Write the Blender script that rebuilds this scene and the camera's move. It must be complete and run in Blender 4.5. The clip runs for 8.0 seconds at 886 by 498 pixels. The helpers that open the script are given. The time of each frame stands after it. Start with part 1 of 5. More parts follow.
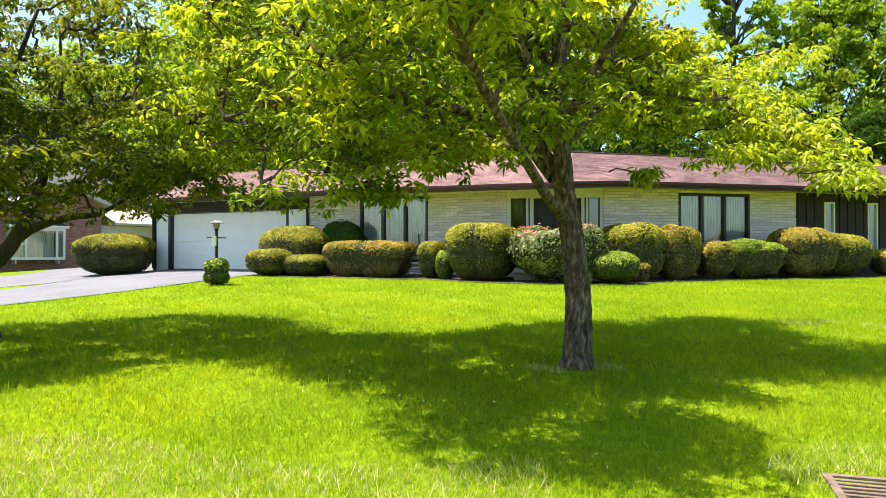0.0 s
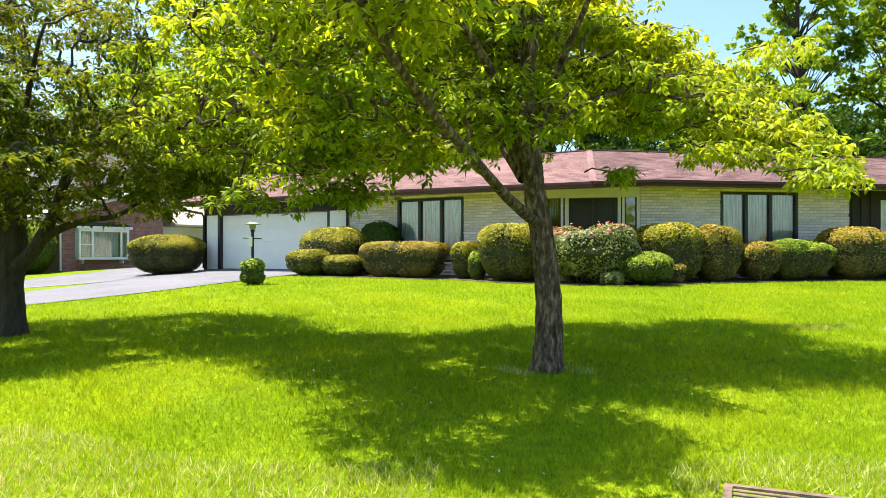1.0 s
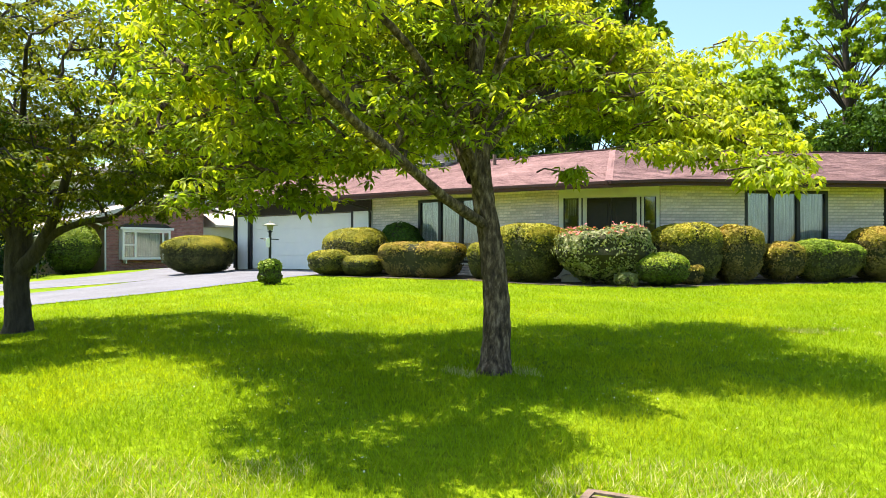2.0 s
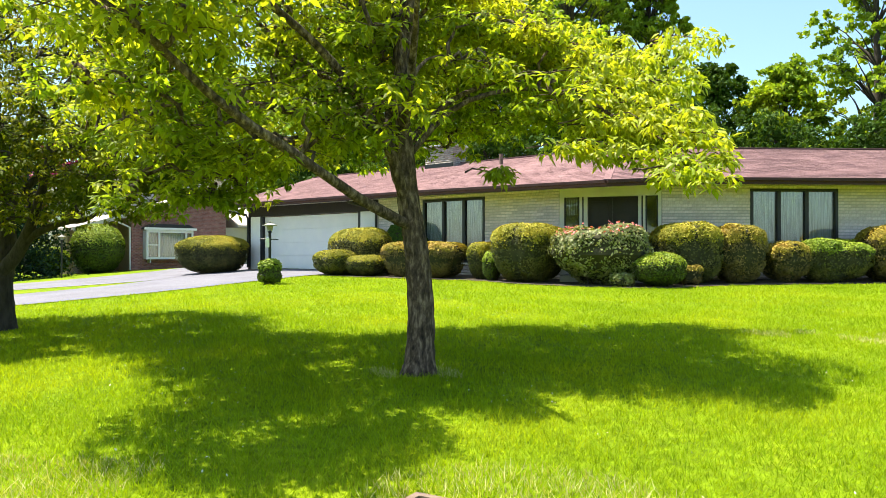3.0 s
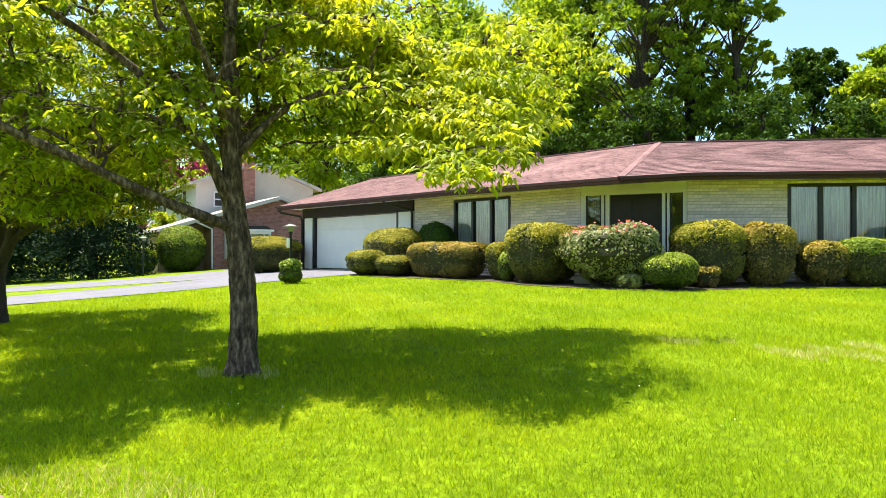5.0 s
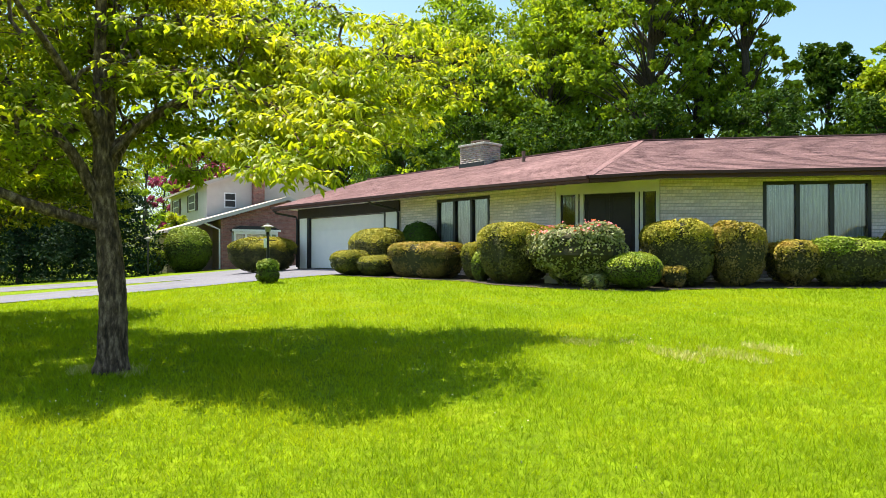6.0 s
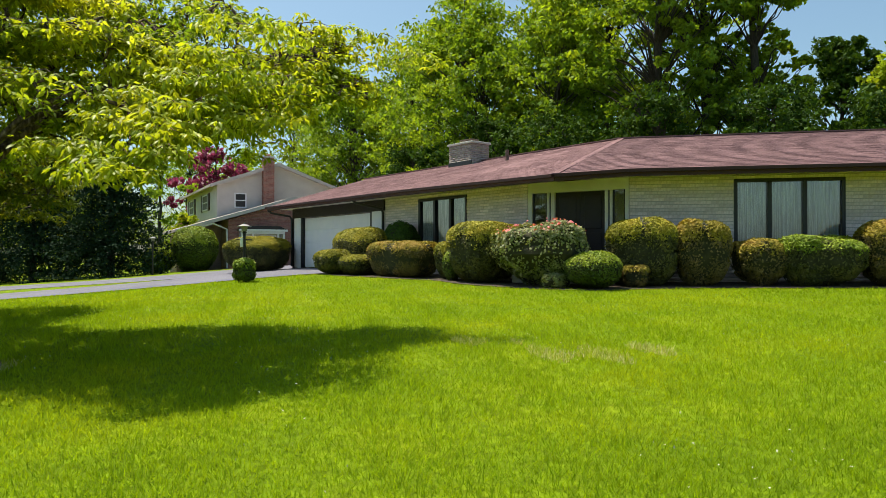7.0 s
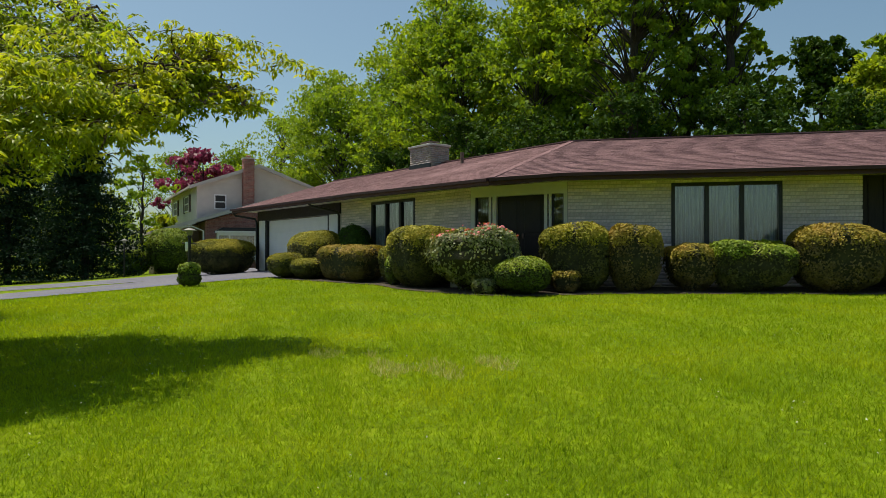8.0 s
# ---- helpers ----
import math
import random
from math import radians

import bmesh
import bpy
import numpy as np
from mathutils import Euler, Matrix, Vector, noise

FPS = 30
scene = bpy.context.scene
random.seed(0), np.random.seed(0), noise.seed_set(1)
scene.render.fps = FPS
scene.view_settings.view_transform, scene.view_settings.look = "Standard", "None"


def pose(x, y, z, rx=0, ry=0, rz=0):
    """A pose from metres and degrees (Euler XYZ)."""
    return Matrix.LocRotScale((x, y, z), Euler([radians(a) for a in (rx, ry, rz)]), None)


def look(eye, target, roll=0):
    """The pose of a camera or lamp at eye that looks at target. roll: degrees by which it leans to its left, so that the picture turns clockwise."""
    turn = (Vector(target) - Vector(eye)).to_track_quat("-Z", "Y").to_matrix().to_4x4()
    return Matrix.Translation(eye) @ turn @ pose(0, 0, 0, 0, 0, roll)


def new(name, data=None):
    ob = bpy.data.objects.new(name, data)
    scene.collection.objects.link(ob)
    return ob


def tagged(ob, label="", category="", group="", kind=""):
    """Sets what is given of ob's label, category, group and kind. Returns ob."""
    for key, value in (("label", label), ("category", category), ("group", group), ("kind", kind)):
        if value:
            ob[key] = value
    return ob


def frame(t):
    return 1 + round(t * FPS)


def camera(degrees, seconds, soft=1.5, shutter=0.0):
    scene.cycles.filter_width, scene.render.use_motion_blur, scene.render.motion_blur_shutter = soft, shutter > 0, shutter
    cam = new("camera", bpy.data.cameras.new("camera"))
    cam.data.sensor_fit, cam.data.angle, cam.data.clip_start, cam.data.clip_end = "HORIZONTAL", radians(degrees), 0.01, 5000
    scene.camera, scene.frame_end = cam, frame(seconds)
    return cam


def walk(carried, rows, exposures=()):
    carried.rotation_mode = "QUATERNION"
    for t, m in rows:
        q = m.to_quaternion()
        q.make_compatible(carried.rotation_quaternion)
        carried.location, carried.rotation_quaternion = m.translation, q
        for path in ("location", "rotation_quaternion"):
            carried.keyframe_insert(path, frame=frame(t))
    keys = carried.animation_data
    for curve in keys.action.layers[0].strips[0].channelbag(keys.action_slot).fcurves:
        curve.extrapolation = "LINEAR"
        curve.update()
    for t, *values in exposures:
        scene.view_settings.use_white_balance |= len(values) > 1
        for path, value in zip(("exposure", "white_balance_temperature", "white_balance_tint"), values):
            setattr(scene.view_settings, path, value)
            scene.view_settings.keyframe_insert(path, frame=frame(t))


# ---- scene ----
cam = camera(63.9, 8.0, soft=0.6)
METRES, EYE, TILT, LEAN, TURN = 10.0, 1.5, 0.0, 0.0, 0.0
ROWS = [
    (0.0, 0.0, 0.0, 0.0, 0.0, 0.5, 0.06),
    (0.5, 0.0415, -0.0001, 0.0005, 2.77, 0.51, 0.02),
    (1.0, 0.0858, 0.0011, 0.001, 5.24, 0.51, 0.01),
    (2.5, 0.2237, 0.0197, 0.0022, 10.83, 0.51, -0.03),
    (3.0, 0.2738, 0.0308, 0.0028, 12.23, 0.48, -0.01),
    (3.5, 0.3299, 0.0463, 0.0035, 14.33, 0.49, -0.02),
    (4.0, 0.3918, 0.0672, 0.0035, 17.35, 0.51, -0.05),
    (4.5, 0.4567, 0.0925, 0.0041, 20.34, 0.47, -0.1),
    (5.0, 0.5169, 0.1183, 0.0042, 21.48, 0.47, -0.06),
    (6.5, 0.7248, 0.2092, 0.0031, 25.48, 0.46, 0.01),
    (7.0, 0.7939, 0.2448, 0.0025, 26.61, 0.44, 0.02),
    (7.5, 0.8622, 0.2844, 0.0053, 26.88, 0.42, 0.04),
    (8.0, 0.9309, 0.3268, 0.0149, 27.01, 0.39, 0.06),
]
EXPOSURES = [(0.0, 1.5), (4.8, 1.5), (5.2, 1.42), (6.3, 1.05), (7.0, 0.58), (7.5, 0.37), (8.0, 0.0)]
walk(cam, [(t, pose(0, 0, EYE, TILT, LEAN, TURN) @ pose(METRES * x, METRES * y, METRES * z, 90 + pitch, roll, yaw)) for t, x, y, z, yaw, pitch, roll in ROWS], EXPOSURES)

# ---- sky and sun: high sun, from the left, a clear day ----
TO_SUN = Vector((-0.34, 0.08, 0.94)).normalized()
world = bpy.data.worlds.new("sky")
scene.world = world
world.use_nodes = True
wn = world.node_tree.nodes
wn.clear()
sky = wn.new("ShaderNodeTexSky")
sky.sky_type, sky.sun_disc = "NISHITA", False
sky.sun_elevation = math.asin(TO_SUN.z)
sky.sun_rotation = math.atan2(TO_SUN.x, TO_SUN.y)
sky.air_density, sky.dust_density, sky.ozone_density = 1.0, 2.2, 0.7
bg = wn.new("ShaderNodeBackground")
bg.inputs["Strength"].default_value = 0.105
wout = wn.new("ShaderNodeOutputWorld")
haze = wn.new("ShaderNodeMix")
haze.data_type, haze.blend_type = "RGBA", "MULTIPLY"
haze.inputs[0].default_value = 1.0
haze.inputs[7].default_value = (0.87, 1.02, 0.98, 1)
world.node_tree.links.new(sky.outputs[0], haze.inputs[6])
world.node_tree.links.new(haze.outputs[2], bg.inputs[0])
world.node_tree.links.new(bg.outputs[0], wout.inputs[0])
sun_data = bpy.data.lights.new("sun", "SUN")
sun_data.energy, sun_data.angle, sun_data.color = 5.0, radians(0.53), (1.0, 0.91, 0.75)
sun = new("sun", sun_data)
sun.matrix_world = look((0, 0, 0), -TO_SUN) @ Matrix.Identity(4)


# ---- materials ----
def mat(name, colors, scale=8.0, rough=0.8, bump=0.0, bump_scale=60.0, vary=0.0, translucent=0.0, metal=0.0, stretch=(1, 1, 1), island=False, spec=0.4, fine=0.0, tint=(1.75, 1.6, 0.4)):
    """colours mixed by noise; vary: brightness by piece; translucent: share of light let through (leaves)."""
    m = bpy.data.materials.new(name)
    m.use_nodes = True
    nt = m.node_tree
    N, L = nt.nodes, nt.links
    b = N["Principled BSDF"]
    b.inputs["Roughness"].default_value, b.inputs["Metallic"].default_value = rough, metal
    b.inputs["Specular IOR Level"].default_value = spec
    tc = N.new("ShaderNodeTexCoord")
    mp = N.new("ShaderNodeMapping")
    mp.inputs["Scale"].default_value = stretch
    L.new(tc.outputs["Object"], mp.inputs[0])
    n1 = N.new("ShaderNodeTexNoise")
    n1.inputs["Scale"].default_value, n1.inputs["Detail"].default_value = scale, 6
    n1.inputs["Roughness"].default_value = 0.6
    L.new(mp.outputs[0], n1.inputs["Vector"])
    ramp = N.new("ShaderNodeValToRGB")
    el = ramp.color_ramp.elements
    el[0].position, el[1].position = 0.32, 0.68
    el[0].color, el[1].color = (*colors[0], 1), (*colors[-1], 1)
    for k, c in enumerate(colors[1:-1]):
        el.new(0.32 + 0.36 * (k + 1) / (len(colors) - 1)).color = (*c, 1)
    L.new(n1.outputs[0], ramp.inputs[0])
    col = ramp.outputs[0]
    if fine:
        n3 = N.new("ShaderNodeTexNoise")
        n3.inputs["Scale"].default_value, n3.inputs["Detail"].default_value = scale * 14, 3
        L.new(mp.outputs[0], n3.inputs["Vector"])
        r3 = N.new("ShaderNodeMapRange")
        r3.inputs[1].default_value, r3.inputs[2].default_value = 0.3, 0.7
        r3.inputs[3].default_value, r3.inputs[4].default_value = 1 - fine, 1 + fine
        L.new(n3.outputs[0], r3.inputs[0])
        h3 = N.new("ShaderNodeHueSaturation")
        L.new(r3.outputs[0], h3.inputs["Value"])
        L.new(col, h3.inputs["Color"])
        col = h3.outputs[0]
    if vary:
        if island:
            rnd = N.new("ShaderNodeNewGeometry").outputs["Random Per Island"]
        else:
            rnd = N.new("ShaderNodeObjectInfo").outputs["Random"]
        mr = N.new("ShaderNodeMapRange")
        mr.inputs[3].default_value, mr.inputs[4].default_value = 1 - vary, 1 + vary
        L.new(rnd, mr.inputs[0])
        hs = N.new("ShaderNodeHueSaturation")
        L.new(mr.outputs[0], hs.inputs["Value"])
        L.new(col, hs.inputs["Color"])
        col = hs.outputs[0]
    L.new(col, b.inputs["Base Color"])
    if bump:
        n2 = N.new("ShaderNodeTexNoise")
        n2.inputs["Scale"].default_value, n2.inputs["Detail"].default_value = bump_scale, 4
        L.new(mp.outputs[0], n2.inputs["Vector"])
        bp = N.new("ShaderNodeBump")
        bp.inputs["Strength"].default_value, bp.inputs["Distance"].default_value = bump, 0.02
        L.new(n2.outputs[0], bp.inputs["Height"])
        L.new(bp.outputs[0], b.inputs["Normal"])
    if translucent:
        tr = N.new("ShaderNodeBsdfTranslucent")
        warm = N.new("ShaderNodeMix")
        warm.data_type, warm.blend_type = "RGBA", "MULTIPLY"
        warm.inputs[0].default_value = 1.0
        warm.inputs[7].default_value = (*tint, 1)
        L.new(col, warm.inputs[6])
        L.new(warm.outputs[2], tr.inputs[0])
        mx = N.new("ShaderNodeMixShader")
        mx.inputs[0].default_value = translucent
        L.new(b.outputs[0], mx.inputs[1])
        L.new(tr.outputs[0], mx.inputs[2])
        L.new(mx.outputs[0], N["Material Output"].inputs[0])
    return m


def glass(name, gloss=0.14):
    m = bpy.data.materials.new(name)
    m.use_nodes = True
    N, L = m.node_tree.nodes, m.node_tree.links
    N.remove(N["Principled BSDF"])
    tr, gl, mx = N.new("ShaderNodeBsdfTransparent"), N.new("ShaderNodeBsdfGlossy"), N.new("ShaderNodeMixShader")
    tr.inputs[0].default_value = (0.86, 0.9, 0.9, 1)
    gl.inputs["Roughness"].default_value = 0.03
    mx.inputs[0].default_value = gloss
    L.new(tr.outputs[0], mx.inputs[1])
    L.new(gl.outputs[0], mx.inputs[2])
    L.new(mx.outputs[0], N["Material Output"].inputs[0])
    return m


M_LAWN = mat("lawn_soil_and_thatch", [(0.1, 0.16, 0.004), (0.13, 0.195, 0.004), (0.17, 0.225, 0.005)], 0.9, 0.95, 0.6, 90, fine=0.35, spec=0.08)
M_BLADE = mat("grass_blade", [(0.155, 0.25, 0.009), (0.205, 0.3, 0.011), (0.275, 0.34, 0.013)], 0.5, 0.9, vary=0.28, island=True, translucent=0.48, spec=0.06)
M_DRY = mat("dry_grass_blade", [(0.36, 0.36, 0.13), (0.5, 0.48, 0.22)], 2.0, 0.7, vary=0.25, island=True, translucent=0.25)
M_ASPHALT = mat("worn_grey_asphalt", [(0.112, 0.11, 0.135), (0.137, 0.134, 0.165), (0.16, 0.158, 0.19)], 0.7, 0.9, 0.3, 160, fine=0.12)
M_CONCRETE = mat("concrete", [(0.4, 0.39, 0.37), (0.5, 0.49, 0.46)], 3, 0.9, 0.2, 60, fine=0.1)
M_BRICK = mat("buff_brick", [(0.62, 0.5, 0.47), (0.74, 0.63, 0.6), (0.82, 0.73, 0.7)], 9, 0.85, 0.5, 40, vary=0.16, fine=0.12)
M_BRICKS = mat("buff_bricks_joined", [(0.62, 0.5, 0.47), (0.74, 0.63, 0.6), (0.82, 0.73, 0.7)], 9, 0.85, 0.5, 40, vary=0.16, island=True, fine=0.12)
# buff brick again, darkened because the chimney's face is in shade
M_CHIMNEY = mat("shaded_buff_brick", [(0.24, 0.2, 0.19), (0.32, 0.28, 0.26), (0.38, 0.34, 0.32)], 6, 0.9, 0.5, 40, vary=0.15, island=True, fine=0.15)
M_SOIL = mat("shaded_bed_soil", [(0.03, 0.022, 0.015), (0.06, 0.045, 0.03), (0.09, 0.07, 0.045)], 6, 0.95, 0.8, 60, fine=0.3)
M_MORTAR = mat("mortar", [(0.44, 0.4, 0.36), (0.52, 0.47, 0.43)], 12, 0.95, 0.3, 80)
M_REDBRICK = mat("red_brick", [(0.3, 0.12, 0.1), (0.38, 0.17, 0.14), (0.44, 0.22, 0.18)], 4, 0.85, 0.4, 30, vary=0.18, island=True, fine=0.15)
M_REDMORTAR = mat("red_brick_mortar", [(0.36, 0.26, 0.23), (0.42, 0.31, 0.28)], 8, 0.95, 0.3, 60)
M_SHINGLE = mat("red_brown_asphalt_shingle", [(0.17, 0.1, 0.106), (0.21, 0.125, 0.13), (0.25, 0.15, 0.155)], 1.2, 0.95, 0.4, 120, vary=0.13, island=True, fine=0.25, spec=0.12)
M_PALESHINGLE = mat("pale_asphalt_shingle", [(0.42, 0.36, 0.34), (0.5, 0.43, 0.4)], 1.5, 0.95, 0.4, 60, vary=0.1, island=True, fine=0.1)
M_FASCIA = mat("dark_brown_painted_wood", [(0.03, 0.009, 0.009), (0.05, 0.015, 0.014)], 3, 0.6, 0.15, 30, stretch=(1, 1, 6))
M_SIDING = mat("dark_brown_siding", [(0.018, 0.013, 0.011), (0.03, 0.022, 0.019)], 3, 0.7, 0.3, 30, stretch=(12, 12, 1))
M_BLACK = mat("black_painted_metal", [(0.012, 0.012, 0.014), (0.02, 0.02, 0.022)], 4, 0.4, 0.1, 40)
M_DOOR = mat("dark_front_door", [(0.012, 0.009, 0.008), (0.022, 0.016, 0.014)], 3, 0.4, 0.1, 40)
M_WHITE = mat("white_painted_metal", [(0.74, 0.75, 0.76), (0.8, 0.8, 0.8)], 2.5, 0.5, 0.05, 30, fine=0.03)
M_CREAM = mat("cream_painted_trim", [(0.66, 0.64, 0.54), (0.74, 0.72, 0.62)], 3, 0.6, 0.08, 40)
# dark upright streaks in the white cloth stand for shade in the pleats
M_CURTAIN = mat("pleat_shaded_white_cloth", [(0.3, 0.31, 0.31), (0.75, 0.76, 0.74)], 30, 0.9, 0.1, 200, stretch=(1, 1, 0.05))
M_ROOM = mat("unlit_room_plaster", [(0.3, 0.28, 0.26), (0.36, 0.34, 0.31)], 2, 0.9)
M_GLASS = glass("window_glass")
M_BARK = mat("grey_brown_furrowed_bark", [(0.02, 0.012, 0.009), (0.095, 0.062, 0.045), (0.29, 0.21, 0.155)], 10, 0.95, 1.0, 30, stretch=(2.6, 2.6, 0.95), fine=0.45)
M_BARKDARK = mat("dark_bark", [(0.03, 0.024, 0.02), (0.075, 0.06, 0.05)], 7, 0.95, 0.8, 26, stretch=(2, 2, 0.4), fine=0.25)
M_LEAF = mat("light_green_leaf", [(0.085, 0.145, 0.018), (0.185, 0.24, 0.024), (0.4, 0.4, 0.034)], 1.1, 0.5, vary=0.45, island=True, translucent=0.6, spec=0.18, tint=(1.85, 1.8, 0.45))
# yellower copy of the leaf: sunlight on the outer sprays put into colour
M_LEAFGOLD = mat("sunlit_yellow_green_leaf", [(0.16, 0.24, 0.02), (0.265, 0.33, 0.025), (0.4, 0.42, 0.04)], 1.4, 0.45, vary=0.35, island=True, translucent=0.48, spec=0.25)
# darker copy of the leaf: the second crown's shaded underside put into colour
M_LEAFSHADE = mat("shaded_green_leaf", [(0.05, 0.085, 0.01), (0.1, 0.13, 0.012), (0.2, 0.2, 0.016)], 1.1, 0.6, vary=0.4, island=True, translucent=0.44, spec=0.12)
M_LEAFDARK = mat("mid_green_leaf", [(0.1, 0.18, 0.02), (0.18, 0.275, 0.026), (0.29, 0.365, 0.03)], 0.25, 0.6, vary=0.4, island=True, translucent=0.44, spec=0.15)
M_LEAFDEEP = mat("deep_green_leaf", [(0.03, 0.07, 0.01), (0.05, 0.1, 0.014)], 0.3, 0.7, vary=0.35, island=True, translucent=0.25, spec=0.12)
M_CONIFER = mat("blue_green_needles", [(0.01, 0.026, 0.012), (0.022, 0.046, 0.022)], 0.5, 0.8, vary=0.3, island=True, translucent=0.1, spec=0.08)
# clipped shrubs: paler leaf colours for sunlit tops, darker ones for shaded sides
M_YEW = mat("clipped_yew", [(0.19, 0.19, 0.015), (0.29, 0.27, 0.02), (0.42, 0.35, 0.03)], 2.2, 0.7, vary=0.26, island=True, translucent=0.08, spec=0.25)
M_YEWSHADE = mat("shaded_yew_sides", [(0.045, 0.052, 0.016), (0.085, 0.088, 0.025), (0.14, 0.125, 0.04)], 3, 0.6, vary=0.35, island=True, translucent=0.08, spec=0.25)
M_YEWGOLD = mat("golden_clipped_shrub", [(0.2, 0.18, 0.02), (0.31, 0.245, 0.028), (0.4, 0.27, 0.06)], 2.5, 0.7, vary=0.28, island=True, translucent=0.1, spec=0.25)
M_BROWNSHADE = mat("browned_shaded_sides", [(0.075, 0.062, 0.024), (0.14, 0.112, 0.04), (0.23, 0.165, 0.075)], 3, 0.7, vary=0.35, island=True, translucent=0.08, spec=0.2)
M_BOXSHADE = mat("shaded_box_leaf", [(0.045, 0.075, 0.01), (0.09, 0.13, 0.016)], 3, 0.6, vary=0.3, island=True, translucent=0.1, spec=0.25)
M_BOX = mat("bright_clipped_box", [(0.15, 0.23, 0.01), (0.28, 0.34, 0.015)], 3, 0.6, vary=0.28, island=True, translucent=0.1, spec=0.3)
M_VARIEG = mat("variegated_leaf", [(0.09, 0.13, 0.03), (0.19, 0.22, 0.07), (0.38, 0.36, 0.22)], 9, 0.55, vary=0.3, island=True, translucent=0.25)
M_PINK = mat("pink_petal", [(0.55, 0.1, 0.14), (0.7, 0.25, 0.26)], 9, 0.6, vary=0.25, island=True, translucent=0.2)
M_REDLEAF = mat("dark_red_maple_leaf", [(0.17, 0.02, 0.05), (0.28, 0.045, 0.1)], 0.6, 0.5, vary=0.35, island=True, translucent=0.3, tint=(1.5, 1.2, 1.6))
# near-black core colour holds the shade between a shrub's leaves
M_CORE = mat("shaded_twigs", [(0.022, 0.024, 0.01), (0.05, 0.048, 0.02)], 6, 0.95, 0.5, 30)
M_SIDEVINYL = mat("pale_vinyl_siding", [(0.52, 0.48, 0.46), (0.6, 0.56, 0.53)], 1.2, 0.7, 0.05, 20)
M_GREYTRIM = mat("weathered_grey_trim", [(0.42, 0.39, 0.39), (0.5, 0.47, 0.46)], 2, 0.7, 0.1, 40)
M_BEIGE = mat("beige_stucco", [(0.5, 0.45, 0.38), (0.58, 0.53, 0.46)], 1.5, 0.9, 0.2, 60)
M_IRON = mat("rusty_iron_grate", [(0.11, 0.075, 0.06), (0.2, 0.14, 0.115)], 14, 0.85, 0.4, 90, metal=0.1)


# ---- helpers ----
def place_of(ob):
    m = Matrix.LocRotScale(ob.location, ob.rotation_euler, ob.scale)
    return place_of(ob.parent) @ ob.matrix_parent_inverse @ m if ob.parent else m


def under(ob, parent):
    """Hangs ob under its thing and keeps it where it is."""
    if parent:
        ob.parent = parent
        ob.matrix_parent_inverse = place_of(parent).inverted()


def part(name, bm, material, parent=None, label="", smooth=False, matrix=None):
    me = bpy.data.meshes.new(name)
    bm.to_mesh(me)
    bm.free()
    me.materials.append(material)
    if smooth:
        for p in me.polygons:
            p.use_smooth = True
    ob = new(name, me)
    if matrix is not None:
        ob.matrix_basis = matrix
    under(ob, parent)
    if label:
        ob["label"] = label
    return ob


def raw(name, verts, faces, material, parent=None, label="", smooth=False):
    me = bpy.data.meshes.new(name)
    verts = np.asarray(verts, dtype=np.float32)
    faces = np.asarray(faces, dtype=np.int32)
    k = faces.shape[1]
    me.vertices.add(len(verts))
    me.vertices.foreach_set("co", verts.ravel())
    me.loops.add(faces.size)
    me.loops.foreach_set("vertex_index", faces.ravel())
    me.polygons.add(len(faces))
    me.polygons.foreach_set("loop_start", np.arange(0, faces.size, k, dtype=np.int32))
    me.update(calc_edges=True)
    me.materials.append(material)
    if smooth:
        me.polygons.foreach_set("use_smooth", np.ones(len(faces), dtype=bool))
    ob = new(name, me)
    under(ob, parent)
    if label:
        ob["label"] = label
    return ob


def thing(name, label, category, at=(0, 0, 0), group="", kind=""):
    ob = tagged(new(name), label, category, group, kind)
    ob.location = at
    return ob


def box(bm, x0, x1, y0, y1, z0, z1, bevel=0.0):
    g = bmesh.ops.create_cube(bm, size=1.0, matrix=Matrix.Translation(((x0 + x1) / 2, (y0 + y1) / 2, (z0 + z1) / 2)) @ Matrix.Diagonal((x1 - x0, y1 - y0, z1 - z0, 1)))
    if bevel:
        es = list({e for v in g["verts"] for e in v.link_edges})
        bmesh.ops.bevel(bm, geom=es, offset=bevel, segments=1, affect="EDGES")
    return bm


def boxes(*rows, bevel=0.0):
    bm = bmesh.new()
    for r in rows:
        box(bm, *r, bevel=bevel)
    return bm


def tube_arrays(pts, radii, sides=8, wob=0.0, rng=None):
    """Vertices and quads of a tapering tube along points."""
    pts = [Vector(p) for p in pts]
    V, F, a = [], [], None
    for i, p in enumerate(pts):
        d = (pts[min(i + 1, len(pts) - 1)] - pts[max(i - 1, 0)]).normalized()
        a = d.orthogonal() if a is None else a - d * a.dot(d)
        a.normalize()
        b = d.cross(a)
        for k in range(sides):
            t = 2 * math.pi * k / sides
            r = radii[i] * (1 + (rng.uniform(-wob, wob) if rng else 0))
            V.append(p + a * (r * math.cos(t)) + b * (r * math.sin(t)))
        if i:
            o = (i - 1) * sides
            for k in range(sides):
                F.append((o + k, o + (k + 1) % sides, o + sides + (k + 1) % sides, o + sides + k))
    return V, F


class Tubes:
    def __init__(self):
        self.v, self.f = [], []

    def add(self, pts, radii, sides=8, wob=0.0, rng=None):
        V, F = tube_arrays(pts, radii, sides, wob, rng)
        o = len(self.v)
        self.v += [tuple(p) for p in V]
        self.f += [tuple(i + o for i in f) for f in F]


